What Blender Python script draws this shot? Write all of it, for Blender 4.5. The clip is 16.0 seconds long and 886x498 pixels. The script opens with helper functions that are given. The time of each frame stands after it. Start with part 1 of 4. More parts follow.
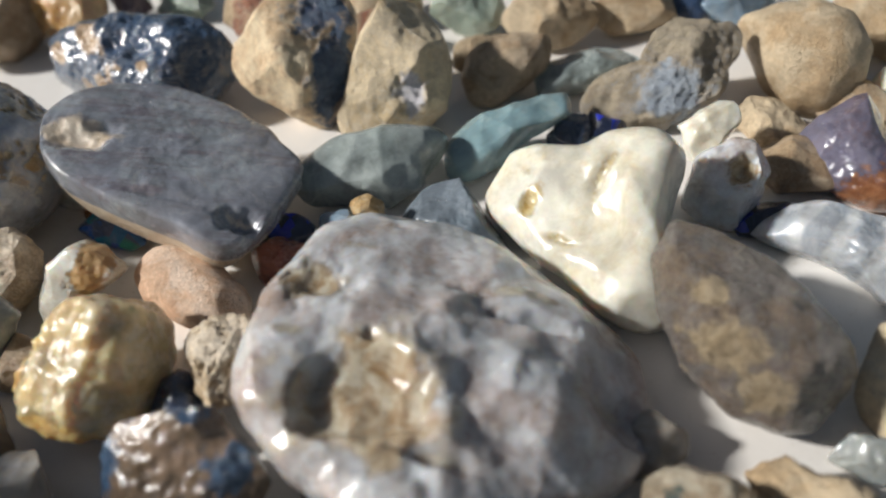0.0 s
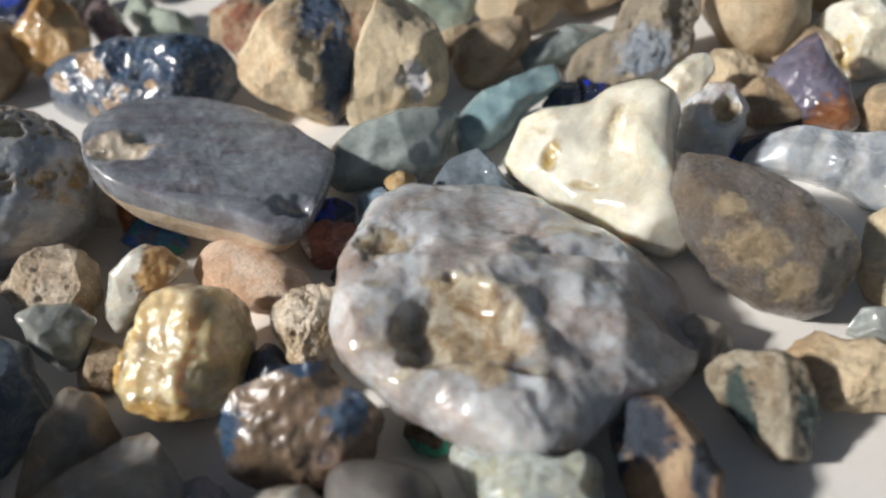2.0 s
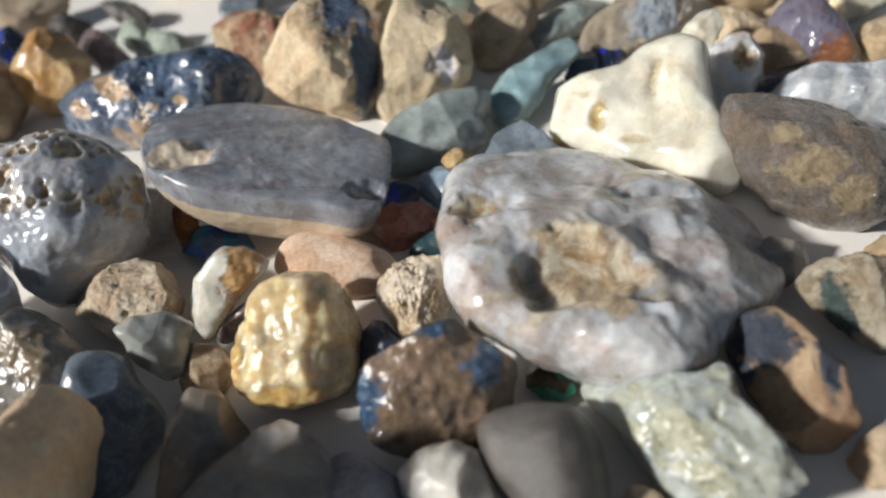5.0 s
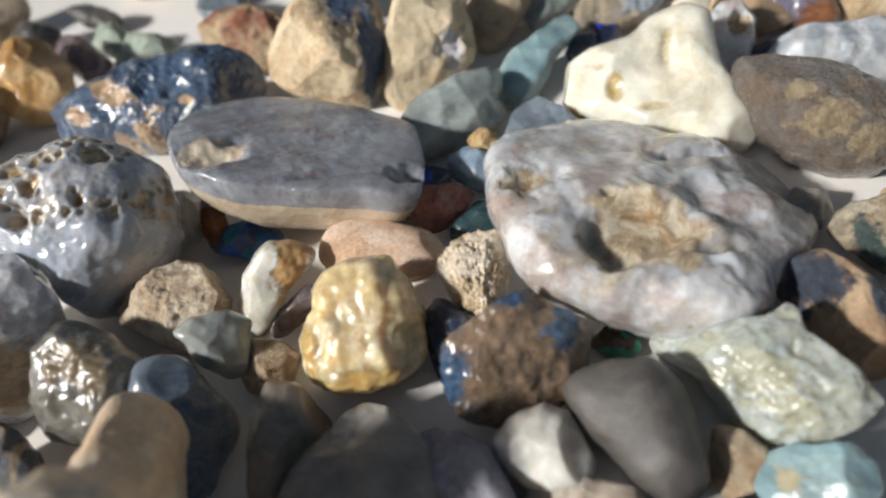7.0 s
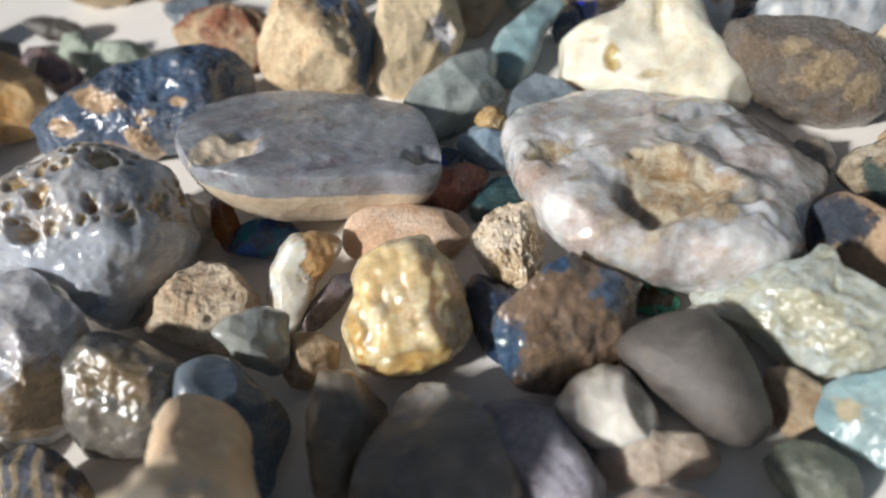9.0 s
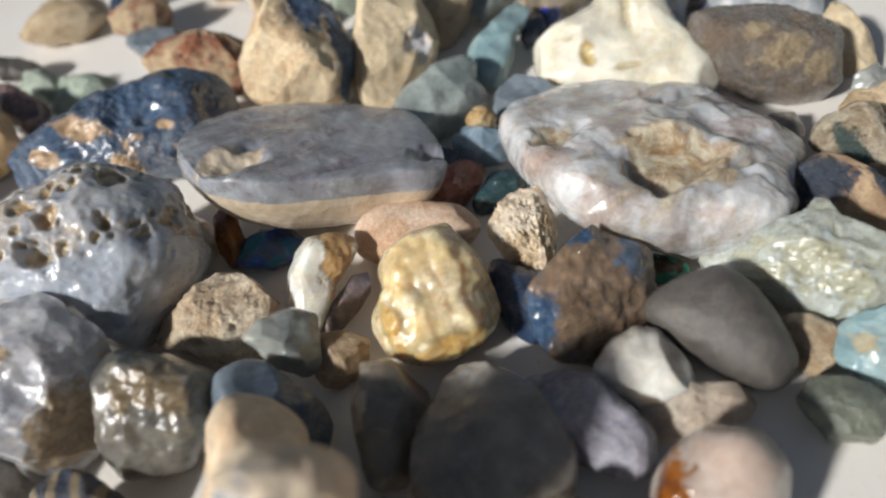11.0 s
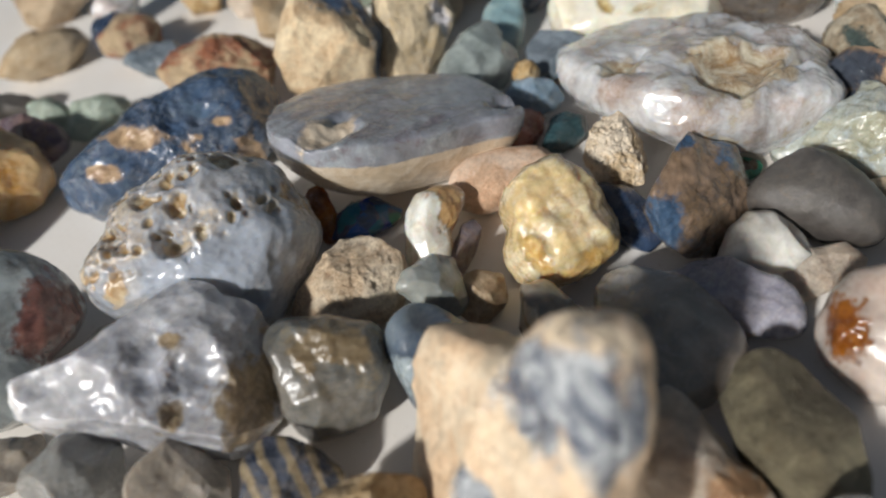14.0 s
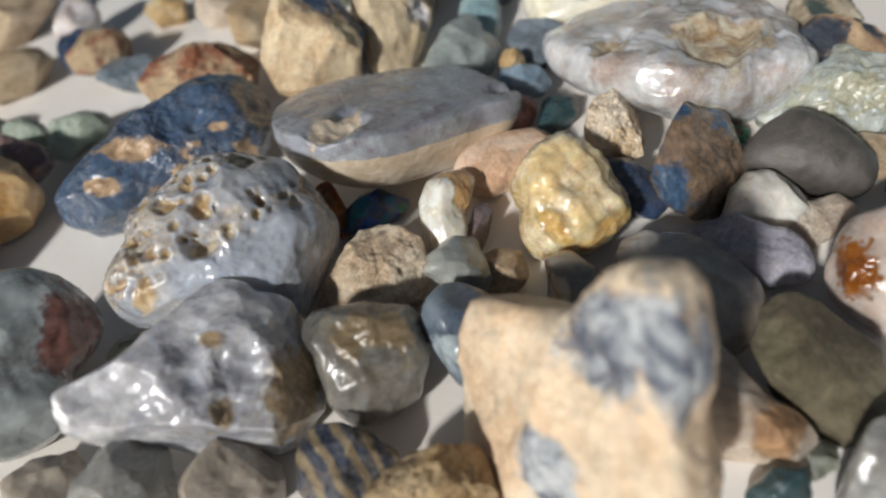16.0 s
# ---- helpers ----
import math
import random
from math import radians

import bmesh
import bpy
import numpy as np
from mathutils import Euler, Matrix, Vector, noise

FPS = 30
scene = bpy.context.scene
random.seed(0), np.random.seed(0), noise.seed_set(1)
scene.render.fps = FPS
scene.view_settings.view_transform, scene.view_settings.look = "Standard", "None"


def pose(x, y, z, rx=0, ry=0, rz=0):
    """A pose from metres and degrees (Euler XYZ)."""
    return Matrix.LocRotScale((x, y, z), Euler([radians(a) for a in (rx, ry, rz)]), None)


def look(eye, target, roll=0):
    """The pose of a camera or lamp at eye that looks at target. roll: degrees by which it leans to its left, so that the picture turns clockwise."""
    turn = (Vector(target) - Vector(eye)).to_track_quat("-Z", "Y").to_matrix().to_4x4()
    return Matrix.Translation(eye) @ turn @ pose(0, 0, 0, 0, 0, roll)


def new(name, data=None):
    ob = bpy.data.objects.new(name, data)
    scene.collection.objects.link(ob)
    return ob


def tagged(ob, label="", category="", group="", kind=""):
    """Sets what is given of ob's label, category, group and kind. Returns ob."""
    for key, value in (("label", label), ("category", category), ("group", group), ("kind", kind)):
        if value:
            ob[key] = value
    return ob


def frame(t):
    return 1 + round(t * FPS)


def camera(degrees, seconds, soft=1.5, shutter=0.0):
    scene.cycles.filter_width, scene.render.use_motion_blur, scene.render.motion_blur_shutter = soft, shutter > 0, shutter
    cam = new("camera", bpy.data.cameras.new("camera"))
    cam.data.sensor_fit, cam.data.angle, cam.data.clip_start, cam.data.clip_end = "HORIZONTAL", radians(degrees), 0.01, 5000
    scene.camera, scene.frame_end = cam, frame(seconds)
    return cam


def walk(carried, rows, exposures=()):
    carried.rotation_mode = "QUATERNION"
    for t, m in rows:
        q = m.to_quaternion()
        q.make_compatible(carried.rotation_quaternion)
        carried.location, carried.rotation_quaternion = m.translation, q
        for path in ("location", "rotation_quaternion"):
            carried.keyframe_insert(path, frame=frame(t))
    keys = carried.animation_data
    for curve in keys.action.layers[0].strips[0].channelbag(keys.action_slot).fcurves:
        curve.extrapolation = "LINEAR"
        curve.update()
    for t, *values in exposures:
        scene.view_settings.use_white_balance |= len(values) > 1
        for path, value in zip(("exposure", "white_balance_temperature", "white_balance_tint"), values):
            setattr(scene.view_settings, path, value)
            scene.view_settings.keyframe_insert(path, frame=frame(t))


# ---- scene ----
cam = camera(66.5, 16.0, soft=2.2)
cam.data.dof.use_dof = True
cam.data.dof.focus_distance, cam.data.dof.aperture_fstop = 0.095, 13.5
PATH = [
    (0, 1.77, -45.89, 72.26, 43.37, 4.22, -4.45),
    (0.5, 3.83, -48.63, 73.49, 43.51, 4.06, -4.81),
    (1, -2.07, -48.10, 75.92, 43.62, 4.29, -7.59),
    (1.5, -7.72, -50.73, 74.25, 43.65, 5.23, -10.82),
    (2, -13.98, -55.11, 74.75, 43.78, 5.81, -13.49),
    (2.5, -19.75, -56.05, 73.33, 44.20, 6.26, -15.21),
    (3, -20.47, -56.78, 73.62, 44.43, 6.26, -15.34),
    (3.5, -27.16, -56.06, 73.48, 44.28, 7.11, -19.16),
    (4, -32.45, -56.00, 74.13, 44.20, 7.55, -21.55),
    (4.5, -33.64, -55.46, 74.28, 44.37, 7.68, -22.05),
    (5, -34.81, -56.05, 74.56, 44.15, 7.65, -22.29),
    (7.5, -51.05, -51.20, 76.29, 42.49, 7.28, -30.37),
    (8, -50.89, -50.68, 76.04, 42.35, 7.39, -30.90),
    (8.5, -55.87, -48.88, 75.65, 42.21, 7.50, -33.51),
    (9, -60.84, -47.63, 75.21, 42.10, 7.40, -36.14),
    (11.5, -79.31, -43.05, 73.76, 44.46, 7.25, -45.20),
    (12, -88.40, -38.78, 74.25, 43.95, 7.41, -47.84),
    (12.5, -96.01, -34.21, 73.28, 43.89, 7.69, -51.38),
    (13, -95.52, -36.18, 74.93, 44.33, 7.94, -51.52),
    (13.5, -96.02, -35.00, 74.06, 44.24, 8.18, -52.10),
    (14, -100.16, -30.71, 73.90, 43.92, 8.68, -55.80),
    (14.5, -104.13, -26.93, 74.26, 43.49, 8.83, -59.92),
    (15, -105.41, -25.96, 74.63, 43.41, 8.95, -61.30),
    (15.5, -106.21, -27.69, 74.86, 43.87, 8.88, -61.37),
    (16, -108.62, -24.48, 74.64, 43.57, 8.91, -62.19),
]
# eye in millimetres, then the turn in degrees
walk(cam, [(t, pose(x / 1000, y / 1000, z / 1000, rx, ry, rz)) for t, x, y, z, rx, ry, rz in PATH], exposures=((0.0, -0.16), (1.5, -0.14), (4.0, -0.1), (9.0, -0.05), (12.0, -0.22), (16.0, -0.44)))

# ---- light: daylight from the left, low and slightly hazy ----
SUN_AZ, SUN_EL = 177.0, 31.0
world = bpy.data.worlds.new("daylight")
scene.world = world
world.use_nodes = True
wn = world.node_tree.nodes
sky = wn.new("ShaderNodeTexSky")
sky.sky_type = "NISHITA"
sky.sun_disc = False
sky.sun_elevation = radians(SUN_EL)
sky.sun_rotation = radians(90 - SUN_AZ)
haze = wn.new("ShaderNodeMix")
haze.data_type, haze.blend_type = "RGBA", "MULTIPLY"
haze.inputs[0].default_value, haze.inputs[7].default_value = 1.0, (1.0, 0.9, 0.78, 1)
world.node_tree.links.new(sky.outputs[0], haze.inputs[6])
world.node_tree.links.new(haze.outputs[2], wn["Background"].inputs[0])
wn["Background"].inputs[1].default_value = 0.05
lamp = bpy.data.lights.new("sun", "SUN")
lamp.energy, lamp.angle, lamp.color = 5.0, radians(4.5), (1.0, 0.98, 0.955)
sun = new("sun", lamp)
sun.matrix_world = look((math.cos(radians(SUN_AZ)) * math.cos(radians(SUN_EL)), math.sin(radians(SUN_AZ)) * math.cos(radians(SUN_EL)), math.sin(radians(SUN_EL))), (0, 0, 0))


# ---- materials ----
def rgb(code):
    """Linear colour from a hex code."""
    v = [int(code[i:i + 2], 16) / 255 for i in (0, 2, 4)]
    return (*[c / 12.92 if c < 0.04045 else ((c + 0.055) / 1.055) ** 2.4 for c in v], 1)


def mixed(nt, fac, a, b):
    m = nt.nodes.new("ShaderNodeMix")
    m.data_type = "RGBA"
    for socket, value in ((m.inputs[0], fac), (m.inputs[6], a), (m.inputs[7], b)):
        if isinstance(value, (tuple, float, int)):
            socket.default_value = value
        else:
            nt.links.new(value, socket)
    return m.outputs[2]


def ramp(nt, value, low, high):
    m = nt.nodes.new("ShaderNodeMapRange")
    m.interpolation_type = "SMOOTHSTEP"
    nt.links.new(value, m.inputs[0])
    m.inputs[1].default_value, m.inputs[2].default_value = low, high
    return m.outputs[0]


def math_node(nt, op, a, b):
    m = nt.nodes.new("ShaderNodeMath")
    m.operation = op
    for socket, value in ((m.inputs[0], a), (m.inputs[1], b)):
        if isinstance(value, (float, int)):
            socket.default_value = value
        else:
            nt.links.new(value, socket)
    return m.outputs[0]


def noise_node(nt, vec, scale, detail=6.0, rough=0.6, distort=0.0):
    n = nt.nodes.new("ShaderNodeTexNoise")
    n.inputs["Scale"].default_value, n.inputs["Detail"].default_value = scale, detail
    n.inputs["Roughness"].default_value, n.inputs["Distortion"].default_value = rough, distort
    nt.links.new(vec, n.inputs["Vector"])
    return n.outputs["Fac"]


def mineral(name, base, patch, vein, spread=0.5, size=4.0, gloss=0.35, grain=0.3, zone=None, glow=0.0, clear=0.0, grit=0.0, flash=None, bands=0.0, lines=0.0, deep=None, rust=('8c683e', 0.4)):
    """Stone: base colour with cloudy patches, fine veins and specks; zone: the colour of the mesh's own 'zone' areas. size: millimetres of a patch."""
    mat = bpy.data.materials.new(name)
    mat.use_nodes = True
    nt = mat.node_tree
    bsdf = nt.nodes["Principled BSDF"]
    co = nt.nodes.new("ShaderNodeTexCoord")
    info = nt.nodes.new("ShaderNodeObjectInfo")
    shift = nt.nodes.new("ShaderNodeVectorMath")
    shift.operation = "MULTIPLY_ADD"
    nt.links.new(info.outputs["Random"], shift.inputs[0])
    shift.inputs[1].default_value = (0.7, 0.4, 0.9)
    nt.links.new(co.outputs["Object"], shift.inputs[2])
    vec = shift.outputs[0]
    polished = clear >= 0.5 and grain < 0.45
    big = noise_node(nt, vec, 1000 / size / 2.2, 5, 0.62, 0.6)
    mid = noise_node(nt, vec, 1000 / size * 1.3, 7, 0.68, 1.0)
    fine = noise_node(nt, vec, 2600, 4, 0.7)
    cloud = math_node(nt, "MULTIPLY_ADD", mid, 0.35)
    cloud.node.inputs[2].default_value = 0.0
    nt.links.new(big, cloud.node.inputs[2])
    edge = 0.68 + 0.32 * (0.5 - spread)
    col = mixed(nt, ramp(nt, cloud, edge - 0.08, edge + 0.08), rgb(base), rgb(patch))
    streak = noise_node(nt, vec, 1000 / size * 0.8, 8, 0.62, 2.4)
    line = math_node(nt, "ABSOLUTE", math_node(nt, "SUBTRACT", streak, 0.5), 0.0)
    vein_mask = math_node(nt, "SUBTRACT", 1.0, ramp(nt, line, 0.004, 0.06))
    col = mixed(nt, math_node(nt, "MULTIPLY", vein_mask, math_node(nt, "MULTIPLY", ramp(nt, big, 0.42, 0.62), 0.15 + 0.5 * grain)), col, rgb(vein))
    if lines:
        drawn = nt.nodes.new("ShaderNodeVectorMath")
        drawn.operation = "MULTIPLY"
        nt.links.new(vec, drawn.inputs[0])
        drawn.inputs[1].default_value = (1.0, 0.14, 1.0)
        scratch = ramp(nt, noise_node(nt, drawn.outputs[0], 420, 6, 0.65, 0.4), 0.47, 0.62)
        col = mixed(nt, math_node(nt, "MULTIPLY", math_node(nt, "MULTIPLY", scratch, ramp(nt, mid, 0.36, 0.56)), lines), col, rgb(vein))
    if bands:
        w = nt.nodes.new("ShaderNodeTexWave")
        w.inputs["Scale"].default_value, w.inputs["Distortion"].default_value, w.inputs["Detail"].default_value = bands, 5.0, 4.0
        nt.links.new(vec, w.inputs["Vector"])
        col = mixed(nt, math_node(nt, "MULTIPLY", ramp(nt, w.outputs["Fac"], 0.45, 0.9), 0.75), col, rgb(vein))
    speck = ramp(nt, fine, 0.56, 0.72)
    col = mixed(nt, math_node(nt, "MULTIPLY", speck, 0.06 if polished else 0.22 + grit * 0.5), col, rgb(vein))
    dark = ramp(nt, fine, 0.46, 0.30)
    col = mixed(nt, math_node(nt, "MULTIPLY", dark, 0.05 if polished else 0.18 + grit * 0.3), col, (0.05, 0.035, 0.025, 1))
    stain = ramp(nt, noise_node(nt, vec, 1000 / size * 0.55, 9, 0.7, 0.3), 0.54, 0.66)
    col = mixed(nt, math_node(nt, "MULTIPLY", stain, 0.5 + 0.3 * grain), col, mixed(nt, mid, rgb(vein), rgb(patch)))
    spots = ramp(nt, noise_node(nt, vec, 330, 10, 0.72, 1.4), 0.53, 0.68)
    col = mixed(nt, math_node(nt, "MULTIPLY", math_node(nt, "MULTIPLY", spots, ramp(nt, big, 0.36, 0.6)), rust[1]), col, mixed(nt, fine, rgb(rust[0]), rgb(vein)))
    tone_a, tone_b = noise_node(nt, vec, 1000 / size * 0.9, 10, 0.6 if polished else 0.75, 0.2), noise_node(nt, vec, 1500, 5, 0.75)
    shade = nt.nodes.new("ShaderNodeMapRange")
    nt.links.new(math_node(nt, "ADD", math_node(nt, "MULTIPLY", tone_a, 0.92 if polished else 0.65), math_node(nt, "MULTIPLY", tone_b, 0.08 if polished else 0.35)), shade.inputs[0])
    shade.inputs[1].default_value, shade.inputs[2].default_value = 0.34, 0.66
    shade.inputs[3].default_value, shade.inputs[4].default_value = 0.68 - 0.12 * grain, 1.2 + 0.1 * grain
    tint = nt.nodes.new("ShaderNodeVectorMath")
    tint.operation = "SCALE"
    nt.links.new(col, tint.inputs[0])
    nt.links.new(shade.outputs[0], tint.inputs["Scale"])
    col = tint.outputs[0]
    rough = gloss
    bump_h = math_node(nt, "MULTIPLY_ADD", mid, 0.45)
    if not polished:
        nt.links.new(fine, bump_h.node.inputs[2])
    spec_rough = nt.nodes.new("ShaderNodeMapRange")
    nt.links.new(mid, spec_rough.inputs[0])
    spec_rough.inputs[1].default_value, spec_rough.inputs[2].default_value = 0.3, 0.7
    spec_rough.inputs[3].default_value, spec_rough.inputs[4].default_value = max(0.06, rough - 0.14), min(1.0, rough + 0.22)
    rough_out = spec_rough.outputs[0]
    if zone:
        at = nt.nodes.new("ShaderNodeAttribute")
        at.attribute_name = "zone"
        jag = math_node(nt, "ADD", at.outputs["Fac"], math_node(nt, "MULTIPLY", math_node(nt, "SUBTRACT", math_node(nt, "ADD", math_node(nt, "MULTIPLY", mid, 0.6), math_node(nt, "MULTIPLY", tone_b, 0.5)), 0.55), 2.2))
        mask = ramp(nt, jag, 0.08, 0.92)
        tone = mixed(nt, ramp(nt, mid, 0.35, 0.65), rgb(zone[0]), rgb(zone[1]))
        tone = mixed(nt, math_node(nt, "MULTIPLY", speck, 0.4), tone, rgb(zone[0]))
        tone = mixed(nt, math_node(nt, "MULTIPLY", dark, 0.35), tone, (0.06, 0.04, 0.025, 1))
        col = mixed(nt, mask, col, tone)
        if len(zone) > 2:
            m = nt.nodes.new("ShaderNodeMix")
            nt.links.new(mask, m.inputs[0])
            nt.links.new(rough_out, m.inputs[2])
            m.inputs[3].default_value = zone[2]
            rough_out = m.outputs[0]
    if flash:
        v = nt.nodes.new("ShaderNodeTexVoronoi")
        v.inputs["Scale"].default_value = 420
        nt.links.new(vec, v.inputs["Vector"])
        lw = nt.nodes.new("ShaderNodeSeparateColor")
        nt.links.new(v.outputs["Color"], lw.inputs[0])
        col = mixed(nt, math_node(nt, "MULTIPLY", ramp(nt, math_node(nt, "ADD", lw.outputs[0], big), flash[2], flash[2] + 0.15), 0.9), col, mixed(nt, lw.outputs[1], rgb(flash[0]), rgb(flash[1])))
    damp = nt.nodes.new("ShaderNodeVectorMath")
    damp.operation = "SCALE"
    damp.inputs["Scale"].default_value = deep or (0.76 if clear > 0.35 else 1.0)
    nt.links.new(col, damp.inputs[0])
    nt.links.new(damp.outputs[0], bsdf.inputs["Base Color"])
    nt.links.new(rough_out, bsdf.inputs["Roughness"])
    bump = nt.nodes.new("ShaderNodeBump")
    bump.inputs["Strength"].default_value, bump.inputs["Distance"].default_value = 0.4 if polished else min(1.0, grain * 1.7), 0.0005
    nt.links.new(bump_h, bump.inputs["Height"])
    nt.links.new(bump.outputs[0], bsdf.inputs["Normal"])
    bsdf.inputs["IOR"].default_value = 1.52
    if glow:
        bsdf.inputs["Subsurface Weight"].default_value = min(1.0, glow * 1.8)
        bsdf.inputs["Subsurface Radius"].default_value = (1.0, 0.75, 0.55)
        bsdf.inputs["Subsurface Scale"].default_value = 0.0028
    if clear:
        bsdf.inputs["Coat Weight"].default_value = clear
        bsdf.inputs["Coat Roughness"].default_value = 0.05
        bsdf.inputs["Coat IOR"].default_value = 1.6
        wet = nt.nodes.new("ShaderNodeBump")
        wet.inputs["Strength"].default_value, wet.inputs["Distance"].default_value = 1.0, 0.0006 + 0.0014 * min(grain, 0.7)
        ripple = math_node(nt, "MULTIPLY_ADD", noise_node(nt, vec, 1100, 3, 0.6), 0.07 if polished else 0.2 + 0.4 * min(grain, 0.6))
        nt.links.new(mid, ripple.node.inputs[2])
        nt.links.new(ripple, wet.inputs["Height"])
        nt.links.new(wet.outputs[0], bsdf.inputs["Coat Normal"])
    return mat


MILKY = mineral("milky_stone", "ecedee","d6cdca","a87c50",.5,6,.1,.3,deep=.8,zone=("a8865a","eae0c8",.2),glow=.35,clear=1.0,rust=("8e6a44",.55))
IVORY = mineral("ivory_stone", "f4f0e0","eee8d4","cdb47c",.4,7,.14,.12,deep=.95,zone=("bd9a58","e2cf9e",.25),glow=.35,clear=.8,rust=("a8824c",.15))
SLATE = mineral("slate_stone", "a4a8b2","b0b8be","8a7c84",.5,5,.18,.35,lines=0.75,zone=("dcc4a4","f0e0c8",.6),clear=.9,rust=("7a6c74",.45))
HONEY = mineral("honey_stone", "fce2ac","feeeca","c4903e",.5,3,.22,.28,zone=("e0b468","f0cc8e",.2),glow=.55,clear=.7,rust=("b8781e",.4))
SANDST = mineral("sandst_stone", "f8e8d0","e8d0aa","a47e52",.5,2,.6,.9,grit=.35,rust=("a8824c",.15))
PEACH = mineral("peach_stone", "ead0b8","dcb898","b88460",.5,4,.6,.4,grit=.3,rust=("a8824c",.15))
CREAM = mineral("cream_stone", "f0f0e8","e6e2d0","c0a070",.4,5,.2,.15,deep=.95,zone=("b48c58","cca878",.3),glow=.3,clear=.9,rust=("a8824c",.15))
LILACB = mineral("lilacb_stone", "7d7780","8c7a72","6a5870",.5,3,.22,.3,clear=.6,glow=.1)
BLUEFL = mineral("bluefl_stone", "50688c","3e5474","7088a0",.5,3,.14,.2,clear=.8,flash=("1a38e0","20a080",.88))
AMBERM = mineral("amberm_stone", "9a5420","b8702c","5c3010",.5,3,.2,.3,clear=.6,glow=.3)
TAN = mineral("tan_stone", "ccb698","b49c7c","946e4a",.5,3,.4,.7,grit=.5,clear=.3)
DIRTM = mineral("dirtm_stone", "f4e2c6","e2caaa","946e4a",.5,3,.35,.7,grit=.3,clear=.4,deep=.95,rust=("9a5c3a",.4))
PITM = mineral("pitm_stone", "bcc4d0","d6d6d8","a09688",.5,6,.1,.25,zone=("c09a64","ecd8b4",.35),glow=.3,clear=1.0,rust=("8a97a8",.4))
FACETM = mineral("facetm_stone", "e4e4e6","b6b8c0","e4e0da",.6,4,.08,.25,zone=("8a7458","b09a78",.35),glow=.3,clear=1.0,deep=.84,rust=("9a8a78",.35))
MOTTM = mineral("mottm_stone", "b4bcbc","8c9494","6a4a44",.5,5,.14,.3,zone=("5c342c","7e5044",.2),clear=.9,glow=.2)
SMOKE = mineral("smoke_stone", "86827a","6a6c6a","a8956c",.5,4,.12,.3,clear=.9,glow=.15,zone=("7a6a50","8c7a5c",.3),rust=("8a7450",.45))
SMOKEL = mineral("smokel_stone", "a69c8e","8a8278","9a8a72",.5,5,.14,.25,clear=.9,deep=.95,glow=.25,zone=("98989c","a8a49c",.12),rust=("6e5640",.5))
BLUEDK = mineral("bluedk_stone", "727e88","4c5a6c","96a0a4",.5,5,.08,.2,clear=1.0,deep=.95,glow=.2,zone=("a8b4b8","8c98a0",.08),rust=("34425a",.6))
CAPM = mineral("capm_stone", "b4b8b2","a0a6a4","c8ccc4",.5,5,.12,.15,clear=.9,glow=.35,rust=("8a8270",.2))
COLUMN = mineral("column_stone", "f6e2c4","f0d2ae","d8ac80",.5,6,.42,.4,zone=("34445e","ccd0d2",.1),grit=.1,clear=.3,rust=("a8824c",.15))
PINKW = mineral("pinkw_stone", "cfc0ae","bcaa98","a08468",.5,4,.35,.4,glow=.25,clear=.3,zone=("8e6c4c","b48e68",.5))
TANPK = mineral("tanpk_stone", "cdb48e","bc9f74","84663e",.5,3,.65,.9,grit=1)
STRIPE = mineral("stripe_stone", "333e52","3f4c62","b09a70",.4,3,.25,.4,clear=.4,bands=130)
GREYW = mineral("greyw_stone", "9c9c98","84837f","bcbcb6",.5,6,.18,.2,clear=.8,glow=.2)
SPLIN = mineral("splin_stone", "a49a8c","8c8478","b09678",.5,5,.12,.2,clear=1.0,glow=.4,zone=("eadcc0","cfa878",.3),rust=("86603a",.6))
LILACG = mineral("lilacg_stone", "c8c4d0","b6b4c4","e0dce0",.5,3,.1,.9,clear=1.0,grit=.2,glow=.2,zone=("8c8880","a49c90",.3),rust=("8a88c8",.35))
WHITE = mineral("white_stone", "ece8de","d8d2c4","a08868",.4,5,.25,.2,deep=.95,glow=.3,clear=.6,rust=("a8824c",.15))
GREYP = mineral("greyp_stone", "4c4845","5a5652","756e64",.5,7,.4,.2,clear=.3)
PGREEN = mineral("pgreen_stone", "dee6e4","ced4ca","8c8260",.45,3,.12,.4,glow=.3,clear=1.0,zone=("b8b69c","ccccb8",.2),rust=("96865a",.25))
AGATE = mineral("agate_stone", "987f68","6a5a4a","a08058",.5,2.5,.14,.42,zone=("34506e","56708c",.1),clear=1.0,grit=.3,rust=("8a6444",.5))
BLUE = mineral("blue_stone", "3a4d6a","2d3c54","5a6c80",.5,3,.16,.3,clear=.7)
GREENF = mineral("greenf_stone", "6a563e","7a6448","3a3c34",.5,3,.25,.3,clear=.5,flash=("34b890","3c9078",1.0))
TEAL = mineral("teal_stone", "98b8be","aac4c6","aebab4",.5,5,.12,.2,clear=.9,glow=.2,zone=("c8b894","d4c8a8",.5),rust=("6a7a78",.4))
SAGE = mineral("sage_stone", "74786a","646a60","8e907c",.5,4,.25,.2,clear=.4,deep=.95)
SHELL = mineral("shell_stone", "dccfc4","d0bcae","b89888",.5,5,.22,.2,zone=("7a420e","a8661e",.2),glow=.3,clear=.5,rust=("a8824c",.15))
MOSS = mineral("moss_stone", "7e765e","665e4a","4e4634",.5,4,.5,.6,grit=.6,clear=.1)
TEALDK = mineral("tealdk_stone", "2f4a50","3a565a","28383c",.5,4,.2,.2,clear=.6)
SPOT = mineral("spot_stone", "b99f80","a98c6e","a85c34",.5,4,.45,.5,zone=("2e3440","444c58",.3),clear=.2)
